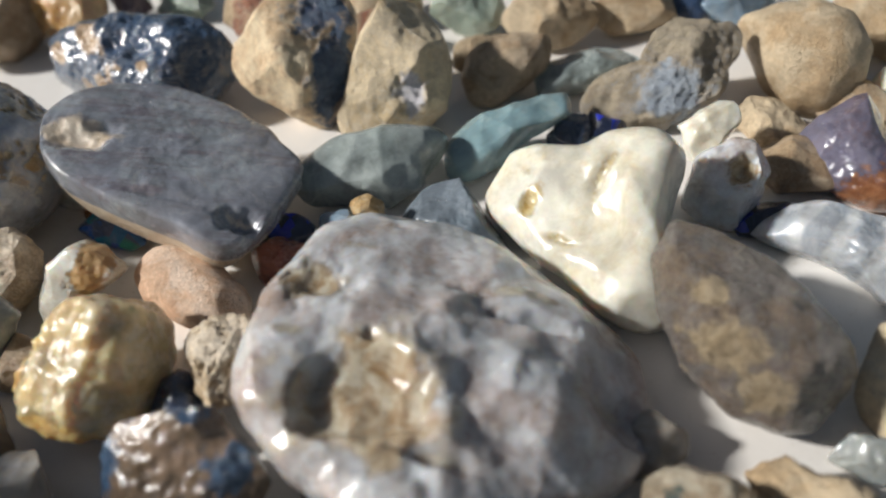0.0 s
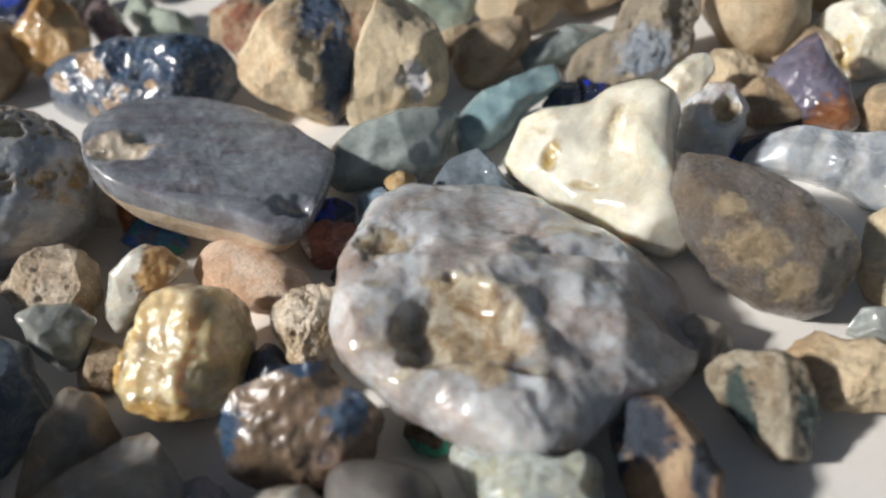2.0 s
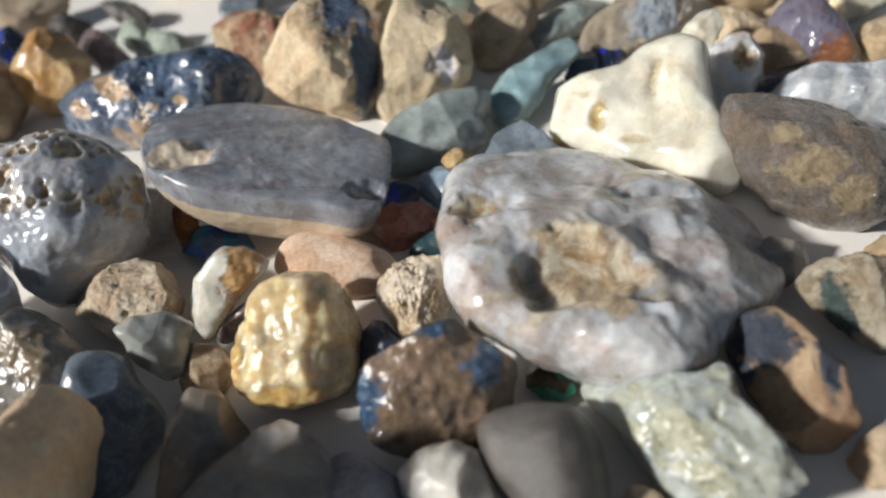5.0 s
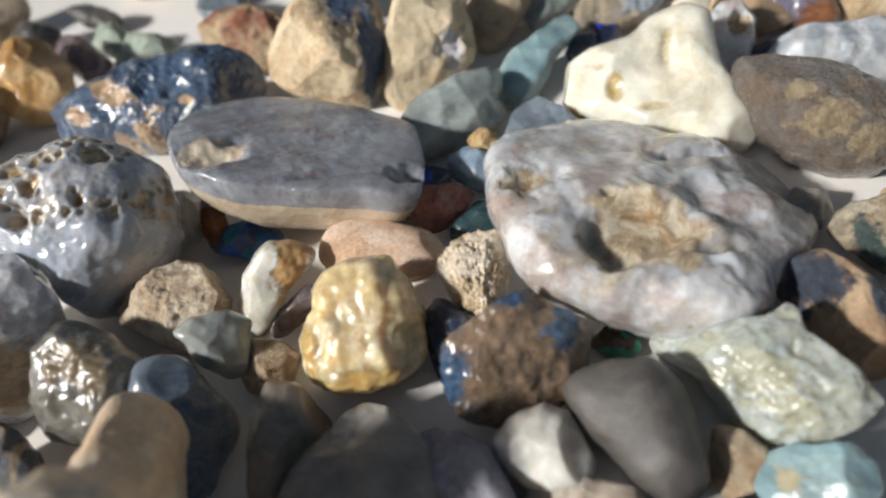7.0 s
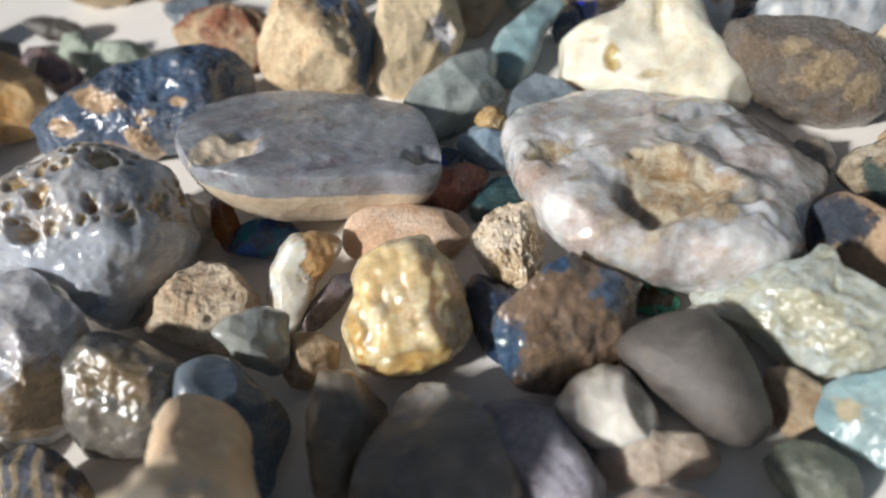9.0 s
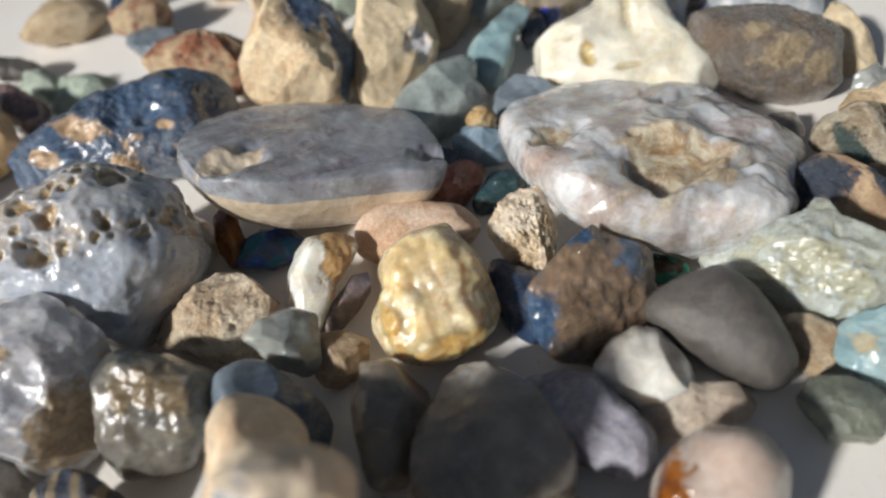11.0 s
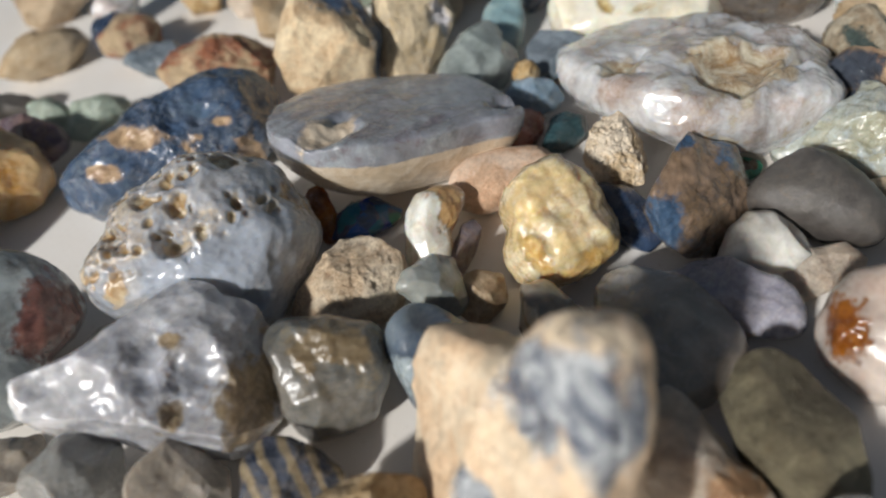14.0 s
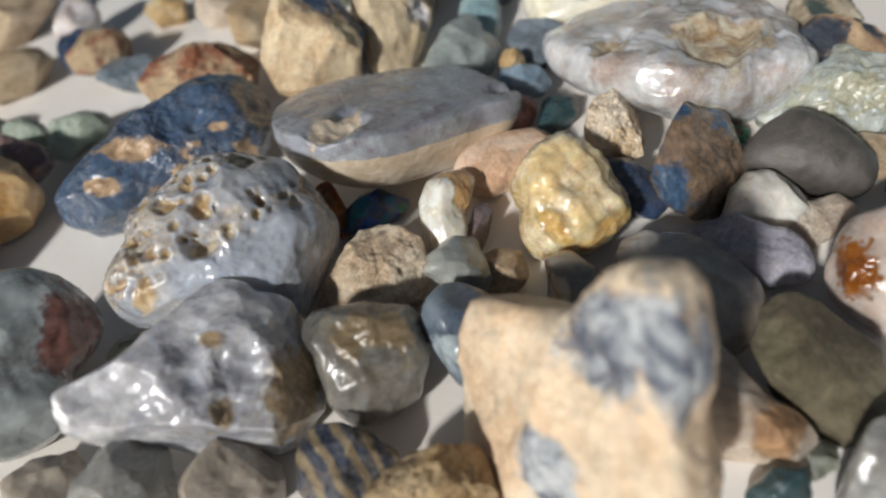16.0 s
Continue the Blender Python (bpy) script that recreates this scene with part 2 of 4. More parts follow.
WEDGE = mineral("wedge_stone", "d8ccb4","b8a488","6e6048",.5,4,.2,.5,zone=("3e4e4c","566660",.25),clear=.5,glow=.15)
RUSSET = mineral("russet_stone", "8a827a","8e7c68","5e524c",.5,2.2,.18,.8,grit=.4,clear=.9,zone=("a08c6e","bcaa8c",.2),rust=("7e7a96",.6))
WISPY = mineral("wispy_stone", "d4d8dc","b4bcc4","eaecec",.5,5,.16,.4,glow=.3,clear=.8,bands=60)
NAVY = mineral("navy_stone", "1d2a48","16203a","2e3e5e",.5,3,.14,.2,clear=.8,flash=("2030b8","2848c0",1.05))
VIOLET = mineral("violet_stone", "7c788a","66627a","986c50",.45,5,.14,.15,zone=("8a5838","a87450",.25),clear=.8,glow=.25,rust=("a8824c",.15))
BEIGE = mineral("beige_stone", "d4c0a0","c4aa86","a4845c",.5,5,.5,.5,grit=.25,clear=.15)
CRYS = mineral("crys_stone", "d2c2a6","beac90","ccd0d6",.55,4,.35,.6,grit=.25,zone=("a8b4c2","c8d0d8",.15),clear=.4)
GGREEN = mineral("ggreen_stone", "b8c2be","a4b0ac","aeb4a8",.5,5,.2,.3,clear=.6,rust=("6e7468",.5))
SBLUE = mineral("sblue_stone", "848f98","74828c","929ca2",.5,6,.24,.25,clear=.5)
PBLUE = mineral("pblue_stone", "a0b4c4","8aa4b8","c4d0d4",.5,4,.2,.2,clear=.5,glow=.3)
GOLD = mineral("gold_stone", "e4cca0","d0ac74","8a5c28",.5,2,.4,.7,grit=.5,clear=.2)
RED = mineral("red_stone", "b06a54","8a4434","cc947a",.5,2,.16,.4,clear=.7)
PYR = mineral("pyr_stone", "f2deba","e6caa2","c09468",.5,5,.5,.5,grit=.15,zone=("3f5270","5c7088",.16),rust=("b07848",.5))
PYRB = mineral("pyrb_stone", "e8d4b0","d8c096","ece8de",.5,5,.4,.5,grit=.15,clear=.3,zone=("e6e2e4","d4d0d8",.12))
BLUERK = mineral("bluerk_stone", "4e6684","3e5470","a8b4c0",.5,4,.12,.43,zone=("c09c78","d8ba94",.4),clear=.9,rust=("b08a64",.4))
REDRK = mineral("redrk_stone", "e0c49c","b87048","4a4e5c",.5,4,.4,.5,grit=.3,clear=.5,rust=("b4441c",.6))
MINT = mineral("mint_stone", "a8b4a4","94a496","c4c8ba",.5,4,.3,.3,glow=.2,clear=.3)
ORANGE = mineral("orange_stone", "f0cc98","dca658","f4dcc4",.5,6,.2,.2,glow=.4,clear=.6)
PURPLE = mineral("purple_stone", "7c6a72","8a7060","5c5688",.5,4,.22,.3,clear=.5)


def board():
    mat = bpy.data.materials.new("cream_laminate")
    mat.use_nodes = True
    nt = mat.node_tree
    bsdf = nt.nodes["Principled BSDF"]
    co = nt.nodes.new("ShaderNodeTexCoord")
    a, b = noise_node(nt, co.outputs["Object"], 14, 5), noise_node(nt, co.outputs["Object"], 900, 4)
    col = mixed(nt, ramp(nt, a, 0.35, 0.65), rgb("f4f1ec"), rgb("ebe5dc"))
    col = mixed(nt, math_node(nt, "MULTIPLY", ramp(nt, b, 0.58, 0.75), 0.35), col, rgb("c8bca8"))
    nt.links.new(col, bsdf.inputs["Base Color"])
    bsdf.inputs["Roughness"].default_value = 0.38
    bump = nt.nodes.new("ShaderNodeBump")
    bump.inputs["Strength"].default_value, bump.inputs["Distance"].default_value = 0.12, 0.0003
    nt.links.new(b, bump.inputs["Height"])
    nt.links.new(bump.outputs[0], bsdf.inputs["Normal"])
    return mat


# ---- the table ----
bm = bmesh.new()
bmesh.ops.create_cube(bm, size=1.0, matrix=Matrix.Translation((0, 0.04, -0.01)) @ Matrix.Diagonal((0.62, 0.56, 0.02, 1)))
bmesh.ops.bevel(bm, geom=bm.edges[:], offset=0.004, segments=3, affect="EDGES")
mesh = bpy.data.meshes.new("table")
bm.to_mesh(mesh)
bm.free()
mesh.materials.append(board())
tagged(new("table", mesh), "off-white smooth table top under the loose stones", "table", kind="structure")


# ---- stones ----
def ball(level):
    """Directions of an even ball, and its triangles."""
    b = bmesh.new()
    bmesh.ops.create_icosphere(b, subdivisions=level, radius=1.0)
    d = np.array([v.co[:] for v in b.verts])
    f = [[v.index for v in face.verts] for face in b.faces]
    b.free()
    return d / np.linalg.norm(d, axis=1)[:, None], f


BALLS = {level: ball(level) for level in (4, 5, 6, 7)}
HASH = np.random.RandomState(7).permutation(512)
HASH = np.concatenate([HASH, HASH, HASH])
GRAD = np.random.RandomState(8).normal(size=(512, 3))
GRAD /= np.linalg.norm(GRAD, axis=1)[:, None]


def perlin(p):
    """Gradient noise of rows of points, about -1 to 1."""
    c = np.floor(p).astype(int)
    f = p - c
    w = f * f * f * (f * (f * 6 - 15) + 10)
    c &= 511
    out = 0.0
    for i in (0, 1):
        for j in (0, 1):
            for k in (0, 1):
                h = HASH[HASH[HASH[c[:, 0] + i] + c[:, 1] + j] + c[:, 2] + k] & 511
                g = (GRAD[h] * (f - (i, j, k))).sum(1)
                out = out + g * np.abs(1 - i - w[:, 0]) * np.abs(1 - j - w[:, 1]) * np.abs(1 - k - w[:, 2])
    return out * 1.6


def fbm(p, octaves=4):
    return sum(perlin(p * 2 ** o + 17.3 * o) / 2 ** o for o in range(octaves))


def worley(p):
    """Distance to the nearest of scattered points, one to a cell."""
    c = np.floor(p).astype(int)
    best = np.full(len(p), 9.0)
    for i in (-1, 0, 1):
        for j in (-1, 0, 1):
            for k in (-1, 0, 1):
                q = c + (i, j, k)
                m = q & 511
                h = HASH[HASH[HASH[m[:, 0]] + m[:, 1]] + m[:, 2]] & 511
                best = np.minimum(best, np.linalg.norm(q + 0.5 + 0.33 * GRAD[h] - p, axis=1))
    return best


def smooth(x):
    x = np.clip(x, 0, 1)
    return x * x * (3 - 2 * x)


def outline_at(radii, phi):
    """Radius at the angles phi of a closed curve through evenly spaced radii."""
    r = np.array(radii, float)
    n = len(r)
    s = phi / (2 * np.pi) * n
    i = np.floor(s).astype(int)
    f = s - i
    a, b, c, d = (r[(i + k) % n] for k in (-1, 0, 1, 2))
    return b + 0.5 * f * (c - a + f * (2 * a - 5 * b + 4 * c - d + f * (3 * (b - c) + d - a)))


SERIAL = [0]


def oval(p, u, v, ru, rv, turn):
    """1 on the rim of an ellipse in the outline's plane, 0 in its middle."""
    c, s = math.cos(radians(turn)), math.sin(radians(turn))
    x, y = p[:, 0] - u, p[:, 1] - v
    return np.hypot((x * c + y * s) / ru, (y * c - x * s) / rv)


def within(p, spots, wob):
    """How far each point lies inside any of the spots (u, v, ru, rv, turn), 1 inside to 0 outside."""
    z = np.zeros(len(p))
    for spot in spots:
        q = oval(p, *spot) * wob
        full = 0.6 if min(spot[2:4]) < 1.0 else 1.0
        z = np.maximum(z, full * smooth((1.45 - q) / 0.9))
    return z


def mesh_of(name, p, faces, normals, zone, material):
    """One mesh from some faces of a whole, which keep the normals of the whole."""
    used = np.unique(faces)
    at = np.full(len(p), -1)
    at[used] = np.arange(len(used))
    mesh = bpy.data.meshes.new(name)
    mesh.from_pydata((p[used] / 1000).tolist(), [], at[faces].tolist())
    mesh.polygons.foreach_set("use_smooth", [True] * len(faces))
    mesh.attributes.new("zone", "FLOAT", "POINT").data.foreach_set("value", zone[used].astype(np.float32))
    mesh.normals_split_custom_set_from_vertices(normals[used].tolist())
    mesh.materials.append(material)
    return mesh


def stone(name, label, material, at, turn, tilt, radii, thick, square=2.5, under=None, lumps=0.07, rough=0.028, chips=18, chip=0.72, pocks=0.0, pock_size=2.5, pock_above=-99.0, knobs=0.0, scoops=0.11, crumb=0.3,
          dents=(), zones=(), layer=None, level=6, parts=None, group="loose stones on the table"):
    """A stone lying in the plane of its outline. at: centre in mm. radii: outline in mm. thick: half thickness in mm, front and back. crumb: relief of the other colour in mm. scoops: depth of shell-shaped breaks. chips: broken faces,
    chip: how shallow. under: squareness of the lower half, where it differs. pocks: depth in mm of scattered small holes. dents: (u, v, ru, rv, turn, depth). zones: (u, v, ru, rv, turn) of another colour.
    layer: the height under which the other colour lies. parts: names of the two pieces, where the other colour is a piece of its own."""
    SERIAL[0] += 1
    rng = np.random.RandomState(100 + SERIAL[0])
    d, faces = BALLS[level]
    off = rng.uniform(0, 100, 3)
    mean = float(np.mean(radii))
    phi = np.arctan2(d[:, 1], d[:, 0]) % (2 * np.pi)
    ct, st = np.hypot(d[:, 0], d[:, 1]), d[:, 2]
    power = np.where(st > 0, square, under or square)
    k = (ct ** power + np.abs(st) ** power + 1e-9) ** (-1 / power)
    r = outline_at(radii, phi) * ct * k
    half = np.where(st > 0, thick[0], thick[1])
    p = np.stack([r * np.cos(phi), r * np.sin(phi), half * st * k], 1)
    before = np.abs(p).max(0)
    for _ in range(chips):
        n = rng.normal(size=3) * (0.8, 0.8, 1.0)
        n[2] += math.copysign(0.55, n[2])
        n /= np.linalg.norm(n)
        h = p @ n
        over = np.maximum(h - h.max() * rng.uniform(chip, min(chip + 0.16, 0.99)), 0)
        p -= np.outer(over * 0.96, n)
    p *= np.clip(before / np.abs(p).max(0), 1.0, 1.15) * (1, 1, 0) + (0, 0, 1)
    out = d * np.array((0.6, 0.6, 1.0))
    if lumps:
        p += out * (mean * lumps * fbm(p / mean * 0.9 + off, 2))[:, None]
    if chips > 3:
        w = worley(p / (mean * 0.8) + off + 40)
        p += out * (mean * scoops * (1.5 * w * w - 0.35))[:, None]
    if knobs:
        w = worley(p / (mean * 0.36) + off + 0.25 * fbm(p / mean * 2 + off, 2)[:, None])
        w2 = worley(p / (mean * 0.17) + off)
        p += out * (knobs * (0.45 - w) * (0.5 + 0.9 * smooth(fbm(p / mean + off + 5, 2) + 0.5)) + 0.3 * knobs * (0.45 - w2))[:, None]
    for u, v, ru, rv, turned, depth in dents:
        q = oval(p, u, v, ru, rv, turned) * (1 + (0.14 if depth > 2.2 else 0.3) * fbm(p / max(ru, rv) * 1.6 + off, 3))
        p[:, 2] -= np.where(d[:, 2] > 0, depth * smooth((1.2 - q) / (0.6 if depth > 2.5 else 1.05)), 0)
    zone = np.zeros(len(p))
    if pocks:
        warp = 0.3 * np.stack([fbm(p / pock_size * 1.1 + off + 9 * i, 2) for i in range(3)], 1)
        w = np.minimum(worley(p / pock_size + off + warp), worley(p / pock_size * 1.9 + off + warp) * 1.25)
        some = smooth((fbm(p / (mean * 0.8) + off + 31, 2) + 0.65) / 0.4) * smooth((p[:, 1] - pock_above) / 4)
        hole = smooth((0.5 - w) / 0.26) * some
        p -= out * (pocks * hole)[:, None]
        zone = np.maximum(zone, np.maximum(hole * 1.1, some * 0.38))
    if rough:
        f = fbm(p / mean * 4 + off, 5)
        p += out * (mean * rough * (0.6 * f + 0.5 - np.abs(fbm(p / mean * 2.6 + off + 50, 3)) + 0.25 * fbm(p / mean * 14 + off, 3)))[:, None]
    wob = 1 + 0.4 * fbm(p / mean * 2.6 + off, 4) + 0.25 * fbm(p / mean * 8 + off + 70, 3)
    zone = np.maximum(zone, within(p, zones, wob) * (p[:, 2] > -thick[1] * 0.4))
    p += out * (crumb * zone * fbm(p / 1.3 + off, 3))[:, None]
    if layer is not None:
        zone = np.maximum(zone, smooth((layer - p[:, 2] + 0.8 * (wob - 1)) / 0.5 + 0.5))
    m = pose(at[0] / 1000, at[1] / 1000, at[2] / 1000, 0, 0, turn) @ pose(0, 0, 0, tilt, 0, 0)
    r3 = np.array(m.to_3x3())
    z = p @ r3[2] + at[2]
    p += np.outer(np.maximum(0.02 - z, 0), r3[2])
    tri = np.array(faces)
    fn = np.cross(p[tri[:, 1]] - p[tri[:, 0]], p[tri[:, 2]] - p[tri[:, 0]])
    normals = np.zeros_like(p)
    for c in range(3):
        np.add.at(normals, tri[:, c], fn)
    normals /= np.linalg.norm(normals, axis=1)[:, None] + 1e-12
    if not parts:
        ob = new(name, mesh_of(name, p, tri, normals, zone, material))
        ob.matrix_world = m
        return tagged(ob, label, "stone", group)
    ob = new(name)
    ob.matrix_world = m
    ob.empty_display_size = 0.005
    other = zone[tri].mean(1) > 0.5
    for (piece, words), some in zip(parts, (~other, other)):
        if some.any():
            child = new(piece, mesh_of(piece, p, tri[some], normals, zone, material))
            child.parent = ob
            tagged(child, words)
    return tagged(ob, label, "stone", group)


stone("opal_boulder", "milky white opal with a deep hollow and brown stained pits", MILKY, (-1.4, -5.7, 8.5), 85, 14,
      (23.9, 26.4, 25.8, 23.1, 21.0, 20.5, 20.9, 19.9, 17.9, 16.9, 17.2, 17.9, 18.8, 18.2, 16.6, 18.1, 21.5, 25.0, 25.3, 25.8, 23.3, 21.9, 22.1, 22.5), (6.0, 8.5), level=7, square=2.4, chips=8, chip=.87, lumps=.1, rough=.018, knobs=-1.3, dents=((-4.7, 7.1, 7.4, 5.2, -101, 2.7), (10.3, 14.0, 3.8, 3.5, -99, 1.7), (9.6, 10.0, 1.6, 1.4, -99, 1.0), (-10.9, -0.5, 5.0, 1.0, -101, 1.4), (6.1, -11.5, 5.0, 1.2, -99, 1.8), (10.2, -3.6, 3.0, 0.9, -99, 0.7), (-3.4, -20.2, 4.5, 3.0, -100, 1.3), (2.1, 7.0, 1.2, 1.0, -100, 0.8), (-15.9, 5.9, 7.0, 3.5, -102, -1.8), (-4.3, -10.8, 7.0, 6.0, -100, -1.2),), crumb=.07, zones=((-4.7, 7.3, 8.6, 6.6, -101), (10.2, 14.2, 3.2, 3.0, -99), (-10.9, -0.5, 4.0, 0.8, -101), (9.7, -11.1, 5.0, 0.9, -99), (-2.2, -17.3, 3.5, 0.6, -100), (16.2, 9.4, 3.0, 0.5, -99), (2.6, 15.7, 2.0, 0.8, -100),), parts=(("opal_body", ""), ("hollow", "")))
stone("ivory_opal", "glossy ivory triangular opal piece with a groove and small cavities", IVORY, (22.7, 18.7, 7.0), -57, 32,
      (12.2, 10.5, 9.8, 10.0, 11.3, 13.7, 14.4, 13.3, 12.1, 10.9, 11.8, 14.0, 16.8, 17.0, 15.8, 12.3, 10.5, 9.5, 9.1, 9.2, 10.6, 13.2, 16.3, 16.1), (5.0, 6.0), level=6, square=3.4, chips=4, chip=.88, lumps=.05, rough=.008, dents=((-6.7, -3.9, 1.2, 2.0, 15, 1.0), (-0.6, 4.5, 1.3, 4.5, 13, 0.8), (0.6, -5.4, 2.6, 0.7, 16, 0.7), (5.3, 0.7, 3.5, 8.0, 15, -0.6),), zones=((-6.7, -3.9, 1.2, 2.2, 15), (-10.6, -0.6, 1.3, 0.8, 14), (-0.8, 5.0, 0.7, 3.6, 13), (0.6, -5.4, 2.6, 0.7, 16),), parts=(("ivory_body", ""), ("groove", "")))
stone("slate_opal", "flat grey-blue opal slab on a beige sandstone underside", SLATE, (-36.3, 33.4, 13.5), 91, 15,
      (16.3, 17.4, 18.6, 19.2, 19.4, 18.2, 16.6, 14.8, 13.4, 12.0, 11.6, 11.8, 12.8, 14.9, 20.4, 19.9, 19.0, 18.8, 19.1, 16.7, 16.0, 15.0, 14.8, 15.1), (2.0, 12.0), level=7, square=7, under=1.9, chips=3, chip=.93, lumps=.02, rough=.012, layer=-2.0, dents=((1.3, 13.0, 6.0, 2.6, -104, 1.9), (3.6, 9.0, 3.0, 1.6, -104, 1.0), (-13.0, -11.5, 3.5, 2.2, -104, 2.2), (-9.3, -0.1, 6.0, 1.0, -104, 0.4),), zones=((2.5, 12.1, 5.2, 1.9, -103), (-12.1, -11.0, 2.2, 0.6, -104),), parts=(("grey_slab", ""), ("sandstone_underside", "")))
stone("honey_nodule", "knobbly translucent honey-yellow opal nodule", HONEY, (-40.7, 2.9, 6.4), -22, 35,
      (8.0, 8.1, 8.4, 8.6, 9.4, 9.1, 8.7, 8.5, 8.4, 7.8, 6.8, 7.4, 8.4, 8.7, 9.1, 8.7, 8.4, 8.0, 7.9, 8.3, 8.6, 8.3, 8.2, 7.9), (6.4, 6.4), lumps=.12, rough=.022, chips=5, chip=.86, knobs=1.1, square=3.2, zones=((-0.5, -6.8, 7.0, 1.2, 0), (-6.8, -2.0, 1.1, 4.0, 0)), parts=(("nodule_body", ""), ("amber_crust", "darker amber crust")))
stone("sandstone_nugget", "small rough tan sandstone nugget with pores", SANDST, (-24.8, 1.3, 8.0), -36, 45,
      (4.5, 4.4, 4.5, 5.1, 5.7, 5.5, 5.3, 5.4, 5.1, 5.1, 5.0, 5.1, 4.9, 4.6, 4.6, 4.5, 4.7, 5.1, 6.1, 6.1, 5.3, 5.0, 4.6, 4.4), (4.0, 4.0), pocks=.35, pock_size=.9, rough=.055)
stone("peach_pebble", "smooth matt peach-coloured pebble lying among other stones", PEACH, (-32.8, 16.2, 4.0), -24, 25,
      (9.1, 7.5, 5.9, 5.2, 5.0, 4.9, 5.0, 5.4, 6.3, 7.5, 8.7, 9.1, 9.0, 7.6, 6.6, 5.3, 4.8, 4.6, 4.8, 5.2, 5.7, 6.7, 8.4, 10.0), (4.2, 4.2), chips=3, chip=.9, lumps=.03, rough=.008)
stone("cream_shard", "pale cream opal shard with a tan edge", CREAM, (-48.7, 18.9, 5.7), -10, 60,
      (5.4, 7.3, 7.3, 6.5, 5.8, 5.7, 4.8, 4.3, 3.9, 3.9, 4.0, 4.1, 4.6, 5.5, 6.8, 7.6, 8.0, 5.4, 3.9, 3.2, 2.9, 2.8, 3.2, 3.8), (2.8, 2.8), square=3.5, chips=6, chip=.86, rough=.006, zones=((3.9, 2.4, 2.4, 5.5, -23),), parts=(("white_face", ""), ("tan_edge", "")))
stone("lilac_sliver", "thin brownish lilac opal sliver lying among other stones", LILACB, (-46.9, 14.7, 2.5), -13, 50,
      (3.7, 4.5, 5.6, 4.8, 3.4, 2.4, 2.0, 1.8, 1.8, 1.8, 2.1, 2.5, 3.5, 4.8, 5.6, 4.8, 3.2, 2.5, 2.2, 2.1, 2.0, 2.1, 2.3, 2.7), (1.3, 1.3), level=5)
stone("dark_opal", "dark blue opal with bright blue and green flashes", BLUEFL, (-48.3, 32.4, 2.3), -9, 20,
      (5.3, 4.7, 4.0, 3.5, 3.3, 3.3, 3.6, 3.7, 4.0, 4.8, 5.4, 6.2, 5.7, 4.3, 3.7, 3.4, 3.4, 3.2, 3.2, 3.4, 4.0, 4.9, 5.6, 6.6), (2.3, 2.3))
stone("amber_chip", "small glossy amber-brown opal chip", AMBERM, (-52.5, 37.9, 4.4), -42, 60,
      (2.2, 2.2, 2.3, 2.6, 3.4, 4.5, 4.8, 4.8, 4.1, 2.9, 2.3, 2.0, 2.0, 2.0, 2.2, 2.7, 3.3, 4.4, 5.3, 5.0, 3.5, 2.8, 2.5, 2.4), (1.7, 1.7), level=5)
stone("tan_rock", "rough gritty tan ironstone fragment lying among other stones", DIRTM, (-62.0, 23.1, 5.3), -44, 40,
      (7.3, 7.9, 7.6, 7.8, 7.2, 6.6, 6.5, 5.7, 5.4, 5.4, 5.8, 6.8, 8.9, 9.3, 7.2, 5.9, 5.3, 5.2, 5.4, 6.2, 7.6, 7.2, 7.2, 7.2), (5.2, 5.2), rough=.05, pocks=.1, pock_size=2, knobs=-0.4)
stone("pitted_opal", "grey-white opal nodule riddled with sandy brown pits", PITM, (-69.9, 42.3, 11.3), -30, 40,
      (14.6, 14.5, 14.7, 13.5, 12.8, 12.3, 11.7, 11.5, 12.3, 13.2, 13.3, 15.4, 16.4, 15.4, 11.6, 10.0, 9.7, 10.2, 11.6, 14.8, 14.3, 14.4, 15.3, 15.7), (10.6, 10.6), level=7, chips=4, chip=.9, pocks=0.95, pock_size=3.8, pock_above=-3.0, lumps=.08, dents=((-8.7, 3.4, 2.2, 2.2, -29, 2.0), (-2.2, -0.1, 2.4, 2.0, -29, 1.8), (3.4, -10.4, 2.0, 1.6, -30, 1.2),), zones=((-10.9, -1.8, 1.2, 2.0, -29),), parts=(("opal_body", ""), ("pit_lining", "")))
stone("broken_opal", "broken milky grey opal with sharp glassy facets", FACETM, (-87.3, 30.4, 9.6), -21, 42,
      (11.5, 11.8, 10.8, 11.9, 10.8, 9.6, 8.9, 8.8, 9.5, 12.0, 16.1, 15.3, 10.7, 8.1, 7.6, 7.7, 8.0, 9.0, 10.4, 12.5, 14.6, 14.9, 14.9, 13.8), (8.2, 8.2), level=7, chips=26, chip=.74, lumps=.05, rough=.008, knobs=-0.7, dents=((-1.0, 3.0, 3.0, 4.0, -38, 1.1), (4.6, -0.5, 4.0, 4.0, -37, 1.1), (-0.2, -3.2, 2.0, 2.0, -39, 0.8), (-8.5, 5.0, 5.0, 3.0, -38, 0.7),), zones=((7.3, -6.7, 3.5, 6.0, -38), (-1.1, -3.5, 1.6, 1.6, -39), (2.9, 4.0, 1.4, 1.0, -37),), parts=(("glassy_body", ""), ("brown_crust", "")))
